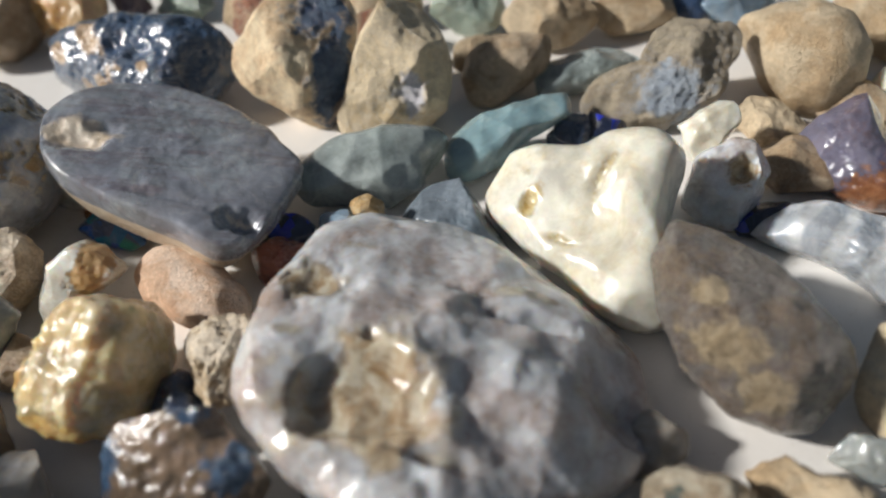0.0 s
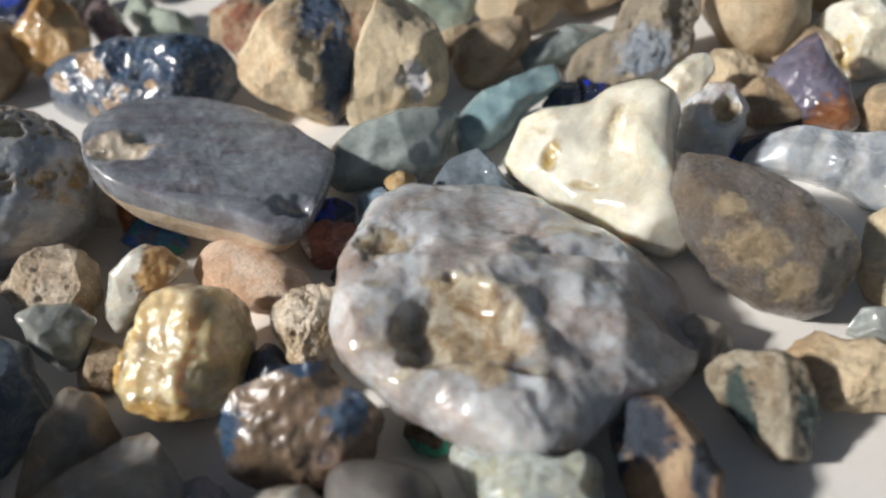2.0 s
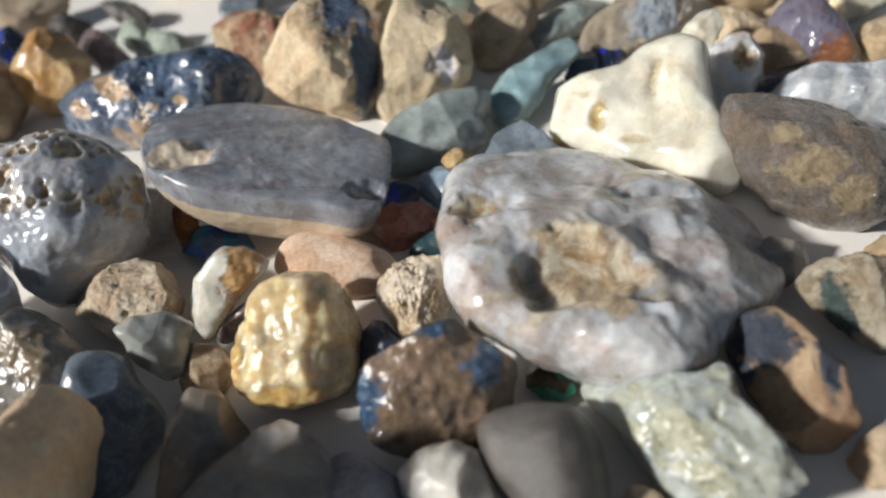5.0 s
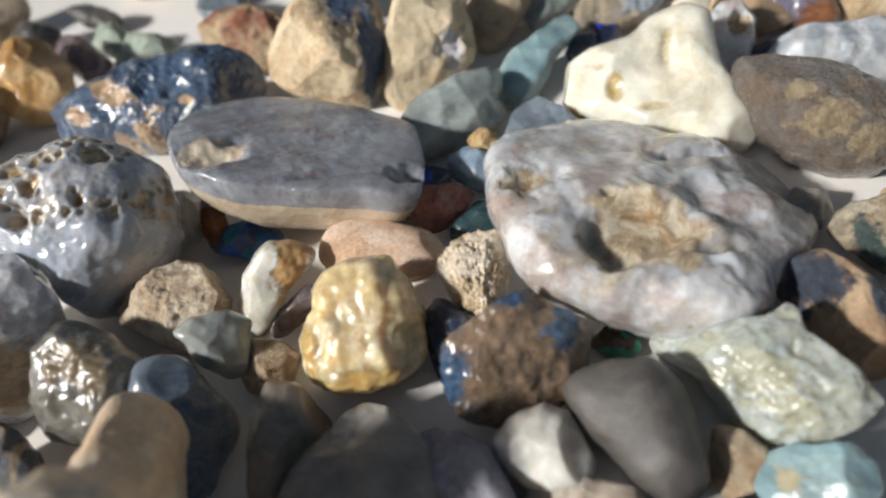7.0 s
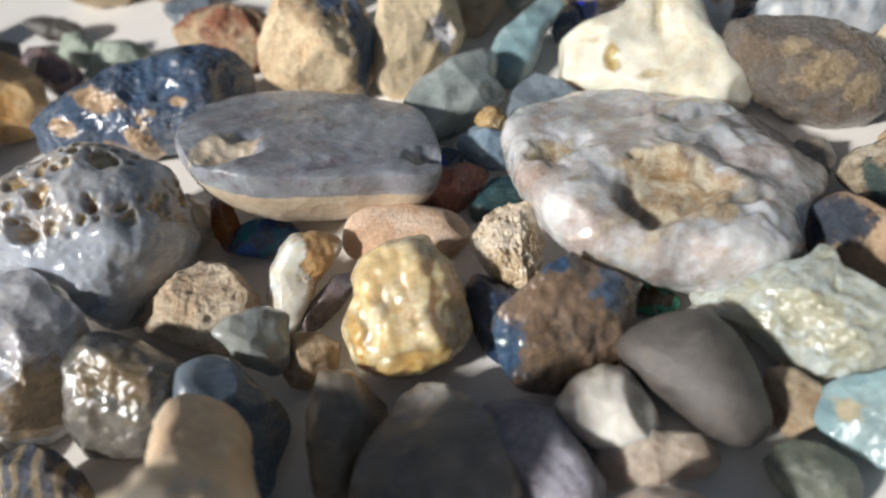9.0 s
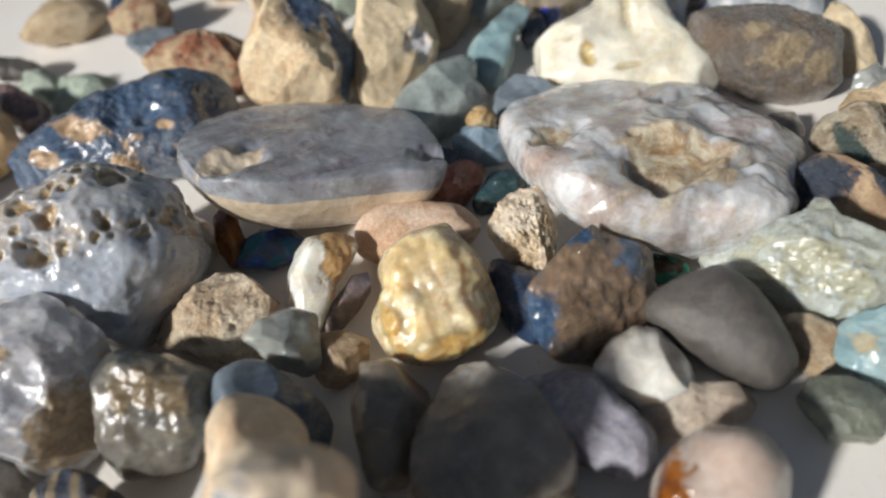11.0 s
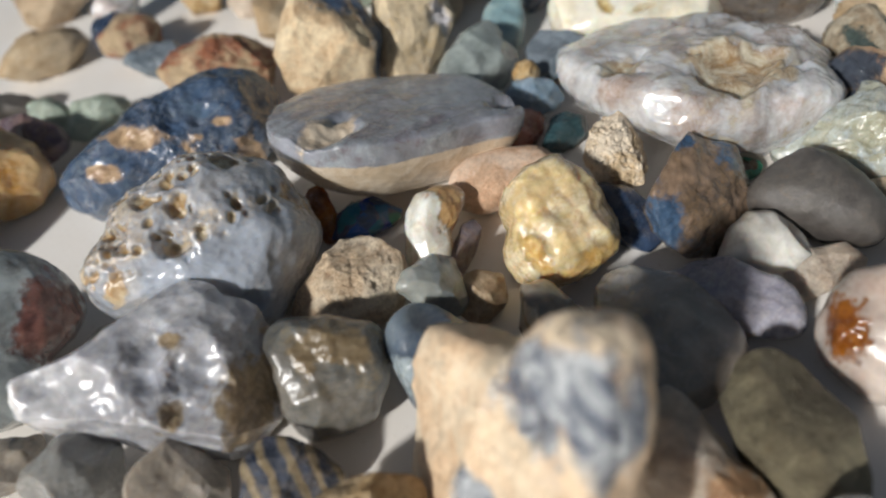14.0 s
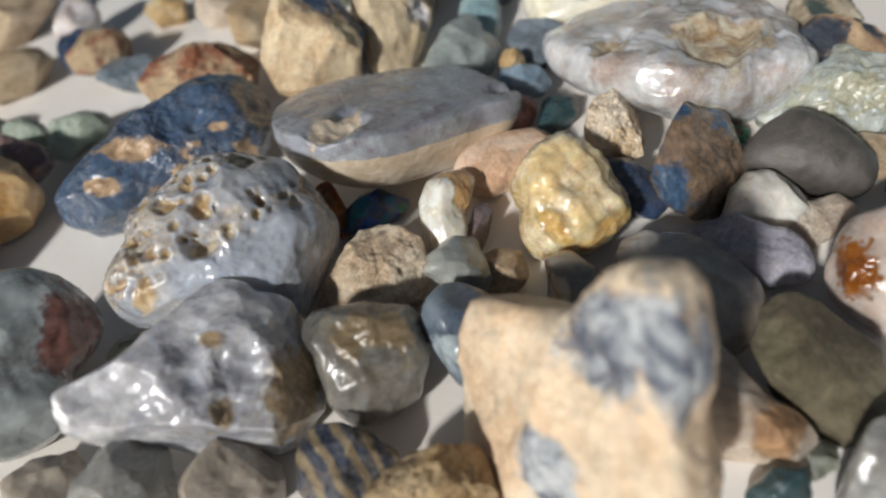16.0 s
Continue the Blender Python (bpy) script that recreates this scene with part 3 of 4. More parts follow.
stone("mottled_opal", "pale green-white opal with dark reddish-brown crust", MOTTM, (-94.9, 59.8, 8.6), -9, 45,
      (11.9, 12.4, 12.6, 12.6, 12.1, 11.5, 10.1, 8.9, 8.5, 8.7, 8.5, 8.6, 9.3, 11.0, 12.5, 12.7, 12.2, 11.5, 9.6, 8.1, 7.3, 8.5, 10.1, 11.7), (7.3, 7.3), chips=6, chip=.88, rough=.02, zones=((6.9, -2.5, 3.6, 6.0, -45),), parts=(("white_body", ""), ("red_crust", "")))
stone("smoky_opal", "smoky dark grey translucent opal flecked with tan", SMOKE, (-75.3, 15.9, 6.2), -40, 45,
      (8.2, 8.3, 8.3, 7.4, 7.0, 7.2, 7.4, 8.2, 8.9, 8.7, 6.9, 6.4, 6.4, 6.8, 7.4, 8.1, 8.6, 8.2, 8.1, 7.7, 7.8, 7.3, 7.3, 7.5), (5.1, 5.1), chips=8, chip=.85, rough=.018, knobs=-0.3, dents=((2.0, -1.4, 3.0, 3.0, -24, 0.6),), zones=((2.4, 3.2, 4.5, 2.2, -23), (-1.9, 3.3, 1.5, 2.0, -23),), parts=(("opal_body", ""), ("tan_crust", "")))
stone("grey_chip", "translucent pale grey opal chip lying among other stones", CAPM, (-58.2, 11.5, 7.2), 7, 50,
      (4.9, 4.5, 4.3, 4.2, 3.9, 3.9, 4.1, 4.8, 5.2, 5.7, 4.4, 3.8, 3.6, 3.6, 3.7, 3.8, 4.2, 5.1, 5.4, 5.1, 4.6, 4.3, 4.2, 4.3), (2.7, 2.7), chips=8, chip=.82, rough=.01)
stone("blue_shard", "glossy dark blue-grey opal shard", BLUEDK, (-66.3, 5.0, 5.2), 14, 32,
      (5.2, 5.2, 6.0, 7.2, 8.0, 8.4, 8.2, 7.0, 6.2, 6.0, 6.0, 6.4, 7.0, 7.6, 9.0, 10.6, 11.4, 10.4, 8.6, 8.0, 7.8, 7.4, 6.6, 5.8), (3.8, 3.8), square=3, chips=12, chip=.76, rough=.008, lumps=.06, zones=((-5.0, 1.5, 1.2, 6.0, -14),), parts=(("blue_body", ""), ("pale_edge", "pale glassy edge")))
stone("sandstone_column", "upright orange-cream sandstone with glossy dark blue opal patches", COLUMN, (-77.4, -13.2, 14.0), -120, 65,
      (12.9, 11.9, 11.0, 11.4, 13.6, 16.3, 18.8, 15.4, 12.0, 11.4, 12.4, 15.2, 19.2, 19.6, 18.0, 18.8, 20.3, 24.1, 23.5, 18.4, 14.8, 13.1, 12.5, 12.8), (3.0, 8.0), level=7, chips=8, chip=.88, square=3.2, lumps=.08, knobs=-1.0, dents=((-0.7, 8.5, 4.0, 3.0, 42, 1.0), (0.0, 19.3, 1.2, 2.5, 36, -2.5),), zones=((0.4, 12.1, 5.5, 5.2, 41), (0.6, -4.9, 3.2, 4.2, 50), (4.9, 13.6, 2.0, 5.0, 42),), parts=(("sandstone_body", ""), ("opal_patch", "")))
stone("pinkish_opal", "pinkish white opal fragment with a rough brown edge", PINKW, (-64.1, -25.8, 3.5), -92, 40,
      (8.3, 6.8, 4.9, 4.0, 3.8, 3.9, 4.3, 5.2, 6.9, 9.1, 9.6, 7.5, 6.5, 6.1, 6.1, 5.7, 5.6, 6.0, 5.7, 5.5, 5.6, 6.2, 7.5, 8.5), (4.4, 3.6), chips=10, chip=.8, rough=.02, zones=((4.0, 0.0, 2.4, 3.0, 0),), parts=(("white_body", ""), ("brown_edge", "rough brown edge")))
stone("porous_tan_rock", "porous tan sandstone lump full of tiny holes", TANPK, (-87.6, -0.3, 5.5), -41, 45,
      (6.4, 6.8, 7.6, 7.8, 7.2, 6.3, 5.5, 5.2, 5.3, 5.9, 7.1, 7.7, 7.4, 7.2, 6.4, 6.1, 6.3, 6.0, 6.1, 6.6, 7.8, 6.8, 6.3, 6.3), (5.3, 5.3), pocks=.5, pock_size=1.1, rough=.055)
stone("striped_opal", "dark blue opal with cream stripes", STRIPE, (-88.5, 11.8, 4.0), -29, 45,
      (5.5, 5.2, 4.9, 4.9, 5.4, 5.6, 5.9, 6.0, 5.8, 5.3, 4.9, 4.9, 5.2, 5.7, 5.5, 5.7, 6.0, 5.2, 4.9, 4.9, 5.2, 5.9, 6.4, 6.4), (3.5, 3.5))
stone("pointed_grey_opal", "pointed smooth pale grey opal lying among other stones", GREYW, (-101.4, 33.0, 5.9), -7, 55,
      (6.0, 6.2, 6.5, 6.2, 5.7, 5.7, 5.3, 5.3, 5.7, 5.8, 5.8, 6.1, 5.4, 5.1, 5.2, 5.7, 5.7, 6.0, 6.9, 6.5, 5.8, 5.5, 5.4, 5.5), (4.6, 4.6), chip=.75)
stone("grey_green_opal", "grey-green opal with a chipped edge", SMOKEL, (-95.2, 22.7, 4.5), -16, 55,
      (5.5, 5.5, 5.8, 5.7, 5.6, 5.0, 4.8, 5.0, 5.0, 5.4, 5.6, 5.6, 5.9, 5.4, 4.9, 4.8, 5.0, 5.5, 5.4, 5.6, 6.2, 5.6, 5.5, 5.8), (3.8, 3.8))
stone("brown_chip", "dull brown-grey stone chip lying among other stones", SMOKEL, (-105.3, 46.5, 2.9), -3, 40,
      (5.3, 4.2, 3.7, 3.4, 3.4, 3.4, 3.6, 4.0, 4.5, 4.1, 4.0, 4.2, 4.7, 4.5, 3.8, 3.5, 3.5, 3.7, 3.7, 3.6, 3.7, 4.2, 5.1, 5.0), (2.7, 2.7), level=5)
stone("hazy_opal", "large hazy grey-brown translucent opal with a paler tip", SMOKEL, (-51.0, -17.0, 3.6), -3, 8,
      (9.0, 9.2, 9.6, 10.6, 12.2, 10.8, 9.4, 9.0, 9.0, 9.2, 9.6, 9.5, 9.5, 9.1, 9.0, 8.8, 8.5, 8.6, 9.0, 9.5, 9.5, 9.1, 9.0, 9.0), (4.4, 3.4), chips=10, chip=.78, rough=.008, lumps=.04, zones=((4.0, 9.0, 3.0, 3.4, -20),), parts=(("opal_body", ""), ("pale_tip", "pale bluish tip")))
stone("grey_opal_splinter", "grey opal splinter with a white and tan edge", SPLIN, (-56.1, -5.5, 4.2), 7, 40,
      (6.1, 6.1, 6.7, 7.4, 7.3, 7.8, 6.2, 5.3, 4.5, 4.2, 4.2, 4.5, 5.0, 6.1, 7.4, 7.6, 7.3, 6.6, 5.4, 4.8, 4.7, 4.7, 5.1, 6.0), (2.8, 2.8), chips=9, chip=.8, rough=.012, zones=((-1.8, 4.6, 1.0, 3.2, -40),), parts=(("grey_body", ""), ("white_edge", "")))
stone("glittering_opal", "lilac-grey opal with a rough glittering face", LILACG, (-40.4, -22.0, 3.5), -88, 35,
      (8.3, 7.5, 7.0, 6.0, 5.1, 4.7, 4.7, 5.0, 5.6, 5.9, 6.7, 7.6, 9.3, 8.5, 7.1, 6.3, 5.3, 4.8, 4.7, 4.6, 4.8, 5.2, 6.3, 8.0), (3.3, 3.3), square=3.6, rough=.06, chips=10, zones=((3.2, -5.0, 6.0, 1.0, -12),), parts=(("glittering_face", ""), ("grey_rim", "")))
stone("white_pebble", "small smooth off-white pebble lying among other stones", WHITE, (-30.4, -22.7, 3.8), -51, 45,
      (5.4, 4.9, 4.6, 4.5, 4.6, 5.0, 4.9, 5.1, 5.0, 5.3, 5.4, 5.5, 6.0, 5.6, 5.2, 4.8, 4.5, 4.5, 4.6, 4.7, 5.2, 5.4, 5.5, 6.0), (3.9, 3.9), chips=5, chip=.84, rough=.004)
stone("grey_pebble", "smooth rounded dark grey pebble lying among other stones", GREYP, (-20.0, -26.5, 5.1), -63, 30,
      (7.2, 6.3, 5.9, 5.7, 6.0, 6.4, 7.0, 7.6, 7.5, 7.9, 8.4, 9.3, 9.7, 8.2, 6.5, 5.5, 5.0, 5.1, 5.4, 6.3, 7.4, 8.9, 9.0, 8.5), (5.2, 5.2), chips=3, chip=.9, lumps=.03, rough=.003)
stone("pale_green_opal", "large pale green-white opal with a sugary surface", PGREEN, (-4.9, -30.4, 5.8), -73, 25,
      (9.7, 11.2, 9.0, 7.9, 7.1, 6.9, 7.2, 9.2, 7.6, 7.4, 8.2, 9.9, 12.4, 13.9, 8.7, 7.6, 6.9, 6.8, 7.2, 7.4, 8.2, 8.1, 8.4, 9.1), (6.1, 6.1), pocks=.25, pock_size=2.5, knobs=-0.4, dents=((-0.9, -1.2, 4.0, 3.0, 26, 0.8),), zones=((-1.2, -0.3, 4.0, 2.2, 25), (-6.0, -3.7, 3.0, 1.5, 26), (3.5, -1.9, 2.5, 1.5, 26),), parts=(("opal_body", ""), ("sugary_patch", "")))
stone("ironstone_agate", "brown ironstone with a glossy dark blue opal rim", AGATE, (-28.0, -12.4, 6.7), -11, 55,
      (9.6, 10.3, 9.8, 8.9, 9.0, 8.6, 7.7, 7.5, 7.3, 7.7, 8.0, 8.3, 8.6, 9.6, 10.2, 9.8, 9.9, 8.4, 7.5, 7.1, 7.2, 8.0, 9.0, 9.0), (3.7, 3.7), rough=.03, knobs=-0.7, zones=((-8.2, 0.4, 1.8, 5.0, -26), (0.8, 8.8, 3.0, 1.0, -24), (6.8, 3.0, 1.8, 3.0, -24),), parts=(("ironstone_body", ""), ("opal_rim", "")))
stone("blue_chip", "glossy dark blue opal chip lying among other stones", BLUE, (-32.2, -3.7, 3.4), -64, 30,
      (4.4, 4.1, 3.7, 3.5, 3.6, 4.0, 4.4, 4.8, 5.8, 6.4, 6.4, 5.3, 4.5, 3.9, 3.5, 3.4, 3.6, 3.9, 4.2, 5.0, 6.2, 5.9, 6.0, 5.0), (2.8, 2.8), level=5)
stone("green_flash_opal", "brown matrix opal with a bright green flash", GREENF, (-13.7, -14.4, 1.6), -55, 30,
      (3.3, 3.2, 3.1, 2.4, 2.1, 2.0, 2.0, 2.1, 2.5, 2.8, 2.9, 3.3, 3.5, 3.2, 3.0, 2.5, 2.3, 2.2, 2.2, 2.1, 2.1, 2.4, 2.9, 3.7), (1.6, 1.6), level=5)
stone("teal_opal", "blocky blue-green opal with a cream patch", TEAL, (-9.4, -41.5, 3.8), -83, 30,
      (5.1, 4.8, 4.9, 5.3, 6.2, 5.7, 5.6, 5.1, 4.6, 4.5, 4.8, 5.1, 5.6, 6.0, 6.2, 6.0, 5.5, 5.2, 4.8, 4.8, 5.2, 5.2, 4.9, 5.1), (3.8, 3.8), square=3.5, zones=((-2.6, -1.4, 1.2, 1.4, 37),), crumb=.05, parts=(("teal_body", ""), ("cream_patch", "small cream patch")))
stone("sage_pebble", "grey-green rounded opal pebble lying among other stones", SAGE, (-19.9, -41.4, 3.1), -81, 35,
      (4.1, 4.3, 4.3, 4.1, 4.1, 3.7, 3.5, 3.6, 3.7, 3.8, 4.2, 4.5, 4.6, 5.0, 4.5, 4.0, 3.8, 3.9, 4.0, 3.6, 3.6, 3.8, 4.3, 4.2), (3.0, 3.0))
stone("amber_spotted_opal", "pinkish white opal with an amber-brown spot", SHELL, (-39.9, -37.8, 6.0), -101, 45,
      (5.9, 5.5, 5.4, 5.7, 6.5, 7.4, 7.8, 8.2, 7.6, 7.4, 7.0, 6.7, 6.3, 6.4, 6.6, 6.8, 7.1, 7.1, 7.3, 8.0, 8.0, 7.8, 6.7, 6.3), (5.3, 5.3), chips=2, chip=.9, rough=.004, zones=((-2.9, -1.4, 2.2, 3.2, 23),), parts=(("white_body", ""), ("amber_spot", "")))
stone("mossy_rock", "olive-grey gritty stone with speckles", MOSS, (-56.9, -33.5, 5.3), -100, 40,
      (7.1, 6.6, 6.5, 6.1, 5.7, 5.6, 5.9, 6.6, 8.0, 9.3, 9.5, 9.0, 8.4, 6.9, 6.2, 6.0, 5.8, 5.9, 6.6, 7.1, 8.2, 8.5, 8.2, 8.0), (4.5, 4.5))
stone("pale_stone", "pale greenish white smooth stone lying among other stones", GREYW, (-67.4, -40.5, 5.2), -111, 45,
      (3.8, 3.9, 4.2, 4.8, 4.7, 5.0, 5.8, 6.8, 6.4, 5.8, 4.5, 3.9, 3.6, 3.6, 3.9, 4.5, 5.6, 6.3, 7.2, 6.0, 5.4, 5.3, 4.7, 4.1), (3.2, 3.2))
stone("dark_teal_pebble", "dark teal glossy pebble lying among other stones", TEALDK, (-71.2, -31.7, 2.3), -101, 35,
      (2.5, 2.8, 3.0, 3.1, 3.4, 3.6, 3.0, 2.8, 2.7, 2.5, 2.3, 2.3, 2.4, 2.8, 3.4, 3.5, 3.7, 3.3, 2.8, 2.6, 2.6, 2.7, 2.4, 2.4), (1.9, 1.9), level=5)
stone("sage_chip", "small grey-green opal chip lying among other stones", SAGE, (-65.9, -34.1, 1.8), -103, 35,
      (2.2, 2.7, 2.6, 2.6, 2.8, 2.4, 2.2, 2.1, 2.2, 2.1, 2.0, 2.1, 2.3, 2.7, 2.6, 2.6, 2.8, 2.6, 2.3, 2.2, 2.1, 1.9, 1.9, 1.9), (1.6, 1.6), level=5)
stone("spotted_rock", "tan sandstone with dark blue and red spots", SPOT, (9.5, -28.5, 4.8), -58, 40,
      (5.5, 5.1, 5.0, 5.3, 5.1, 5.4, 6.1, 7.0, 8.4, 8.4, 8.3, 8.4, 6.7, 5.7, 5.2, 4.9, 4.9, 5.4, 5.9, 6.5, 7.8, 9.1, 7.9, 6.5), (3.9, 3.9), knobs=-0.5, zones=((-4.8, 3.2, 3.4, 3.2, 24), (-5.3, -1.2, 1.6, 1.6, 25), (2.3, 3.7, 1.2, 3.0, 25),), parts=(("sandstone_body", ""), ("dark_spot", "")))
stone("wedge_opal", "cream and dark teal wedge-shaped opal with glossy faces", WEDGE, (24.5, -23.0, 4.5), -50, 45,
      (5.0, 4.9, 4.8, 4.6, 4.8, 5.4, 5.3, 5.6, 5.6, 5.8, 6.5, 7.1, 7.4, 6.1, 5.0, 4.2, 3.9, 3.9, 4.2, 4.8, 6.0, 8.0, 6.7, 5.5), (3.6, 3.6), chips=10, knobs=-0.6, zones=((-2.3, -2.0, 1.6, 5.0, 29), (4.7, -0.2, 1.4, 4.0, 29),), parts=(("cream_body", ""), ("teal_edge", "")))
stone("brown_rock", "rough light brown sandstone rock lying among other stones", BEIGE, (35.8, -22.2, 4.2), -57, 35,
      (5.7, 5.9, 6.5, 6.2, 5.5, 5.2, 4.4, 3.7, 3.4, 3.5, 4.5, 7.0, 7.3, 7.4, 6.0, 5.4, 5.1, 5.0, 5.3, 4.8, 4.5, 4.4, 4.7, 5.5), (4.2, 4.2), rough=.055, knobs=-0.6)
stone("russet_boulder_opal", "rounded brown-grey boulder opal with violet sheen", RUSSET, (35.5, -2.2, 7.1), -43, 32,
      (11.3, 10.2, 8.9, 8.1, 7.7, 7.8, 8.4, 9.1, 10.4, 12.7, 15.2, 13.6, 11.2, 10.2, 9.1, 8.2, 8.0, 8.1, 8.7, 9.8, 10.5, 11.6, 11.9, 11.6), (6.9, 6.9), chips=9, chip=.82, rough=.034, knobs=-0.5, dents=((-6.5, 0.6, 1.2, 0.8, 16, 0.4),), zones=((-0.9, -3.1, 4.0, 2.5, 18), (4.5, -5.9, 3.0, 2.0, 19), (-4.9, 1.1, 2.0, 1.5, 16),), parts=(("stone_body", ""), ("tan_patch", "")))
stone("wispy_opal", "streaky blue-white opal slab lying among other stones", WISPY, (56.9, 10.2, 4.0), -47, 30,
      (9.6, 10.0, 8.7, 7.7, 7.2, 5.8, 5.1, 4.9, 5.3, 6.1, 7.7, 9.2, 11.8, 14.2, 8.2, 5.6, 4.5, 4.0, 3.9, 4.3, 5.3, 7.6, 8.9, 9.9), (4.0, 4.0), chips=10, rough=.03)
stone("navy_opal", "dark navy opal with a blue flash", NAVY, (47.7, 19.7, 2.3), -39, 30,
      (2.9, 3.7, 4.2, 5.2, 3.9, 3.1, 2.8, 2.7, 2.7, 3.0, 2.7, 2.7, 2.8, 3.2, 3.9, 5.0, 4.2, 3.9, 3.1, 2.5, 2.2, 2.1, 2.2, 2.4), (2.0, 2.0), level=5)
stone("holed_opal", "blue-white opal with a ragged hole", MILKY, (43.6, 25.0, 5.0), -36, 45,
      (4.5, 5.0, 6.0, 6.3, 6.6, 6.2, 6.0, 6.0, 5.4, 5.2, 5.3, 5.4, 5.1, 5.3, 5.8, 6.1, 6.2, 6.7, 6.3, 6.1, 6.3, 5.2, 4.6, 4.4), (4.1, 4.1), rough=.05, lumps=.15, dents=((1.5, 1.8, 2.0, 2.6, 8, 2.5),), zones=((1.5, 1.8, 1.8, 2.4, 8),), parts=(("opal_body", ""), ("hole_lining", "sandy brown hole lining")))
stone("pale_finger", "pale greenish cream finger-shaped opal", IVORY, (43.9, 34.8, 7.0), -33, 40,
      (3.1, 3.5, 4.4, 5.0, 5.4, 5.1, 4.7, 4.1, 3.6, 3.4, 3.5, 3.8, 4.6, 4.1, 3.9, 4.1, 4.5, 5.5, 5.3, 4.8, 3.9, 3.2, 3.0, 2.9), (3.2, 3.2), level=5)
stone("tan_nugget", "light tan rough sandstone nugget lying among other stones", BEIGE, (56.6, 39.8, 3.0), -37, 35,
      (6.3, 5.2, 4.2, 3.7, 3.5, 3.6, 4.0, 4.1, 4.4, 5.3, 6.1, 5.8, 5.9, 5.7, 4.5, 3.9, 3.7, 3.7, 3.8, 3.9, 4.3, 5.2, 5.6, 5.7), (3.0, 3.0), rough=.055)
stone("violet_opal", "smooth violet-grey opal with an orange base", VIOLET, (63.1, 28.0, 5.0), -43, 40,
      (6.0, 5.3, 5.0, 5.0, 5.4, 6.4, 7.7, 9.3, 7.9, 7.3, 7.2, 7.3, 7.8, 7.6, 6.8, 6.1, 5.9, 6.1, 6.1, 6.4, 7.4, 8.5, 9.7, 7.5), (4.7, 4.7), chip=.8, zones=((4.8, -4.9, 4.0, 3.0, 13),), parts=(("violet_body", ""), ("orange_base", "")))
stone("cream_opal", "glossy cream and yellow opal piece", IVORY, (80.6, 37.6, 6.1), -46, 30,
      (9.2, 8.0, 7.5, 7.6, 8.2, 8.2, 7.5, 7.4, 7.8, 7.5, 7.8, 8.6, 9.0, 9.9, 8.4, 7.2, 6.9, 7.2, 8.2, 8.0, 7.5, 7.3, 7.4, 8.0), (5.8, 5.8), zones=((-4.4, -6.0, 3.5, 2.5, 13),))
stone("beige_cobble", "large rounded matt beige stone lying among other stones", BEIGE, (66.0, 50.7, 7.6), -34, 35,
      (9.2, 9.4, 8.7, 8.7, 9.0, 8.7, 9.0, 9.6, 9.7, 10.5, 11.2, 12.8, 10.2, 8.7, 8.2, 8.2, 8.3, 8.6, 9.7, 9.9, 10.5, 10.4, 10.0, 9.6), (7.4, 7.4), chips=3, chip=.9, rough=.012)
stone("crystal_rock", "tan rock with a silvery crystalline face", CRYS, (42.3, 49.9, 7.1), -23, 40,
      (8.9, 9.5, 12.1, 13.0, 11.4, 10.1, 9.6, 8.5, 7.5, 6.3, 5.7, 5.8, 8.4, 12.8, 14.9, 12.1, 10.5, 9.7, 8.9, 8.2, 7.7, 7.5, 7.9, 8.9), (6.3, 6.3), rough=.055, knobs=-0.9, zones=((1.1, -3.6, 5.0, 4.0, 7),), parts=(("rock_body", ""), ("crystal_face", "")))
stone("blue_green_opal", "blue-green opal with a tapering tail", TEAL, (13.6, 42.6, 4.6), -8, 30,
      (4.3, 7.9, 13.5, 9.4, 6.4, 5.2, 4.5, 4.2, 4.2, 4.5, 5.2, 5.9, 7.0, 8.4, 9.8, 10.7, 9.2, 6.1, 4.6, 3.7, 3.2, 3.0, 3.1, 3.4), (3.1, 3.1), chips=8, rough=.01)
stone("navy_chip", "dark blue translucent opal chip lying among other stones", BLUE, (24.7, 43.4, 2.3), -14, 35,
      (3.2, 3.2, 3.3, 3.7, 4.6, 3.7, 3.3, 3.1, 2.8, 2.6, 2.6, 2.7, 3.2, 4.1, 4.9, 3.7, 3.2, 3.0, 2.8, 2.7, 2.8, 3.2, 3.9, 3.6), (2.4, 2.4), level=5)
stone("black_chip", "small blackish stone chip lying among other stones", NAVY, (30.5, 43.5, 2.4), -18, 30,
      (3.1, 4.4, 3.0, 2.4, 2.1, 2.0, 2.0, 2.2, 2.6, 3.6, 2.9, 2.5, 2.4, 2.4, 2.6, 3.0, 4.0, 2.9, 2.2, 1.9, 1.8, 1.8, 1.9, 2.3), (2.2, 2.2), level=5)
stone("grey_green_slab", "flat grey-green opal slab lying among other stones", GGREEN, (-7.7, 37.4, 4.7), 7, 15,
      (11.3, 12.7, 10.3, 8.4, 6.8, 6.0, 5.8, 5.9, 6.5, 7.2, 8.8, 10.6, 12.6, 11.9, 8.0, 6.5, 6.0, 5.9, 6.3, 7.0, 7.5, 8.8, 8.2, 8.2), (4.9, 4.9), square=3, chips=9, rough=.012)
stone("slate_blue_slab", "flat blue-grey slab of potch", SBLUE, (4.2, 23.7, 3.5), -2, 15,
      (5.4, 5.0, 4.9, 5.1, 5.8, 6.8, 7.1, 8.0, 8.0, 7.8, 8.2, 8.4, 7.1, 6.6, 5.7, 5.0, 4.7, 4.7, 5.1, 5.9, 7.4, 11.0, 8.5, 6.4), (3.3, 3.3), square=3)
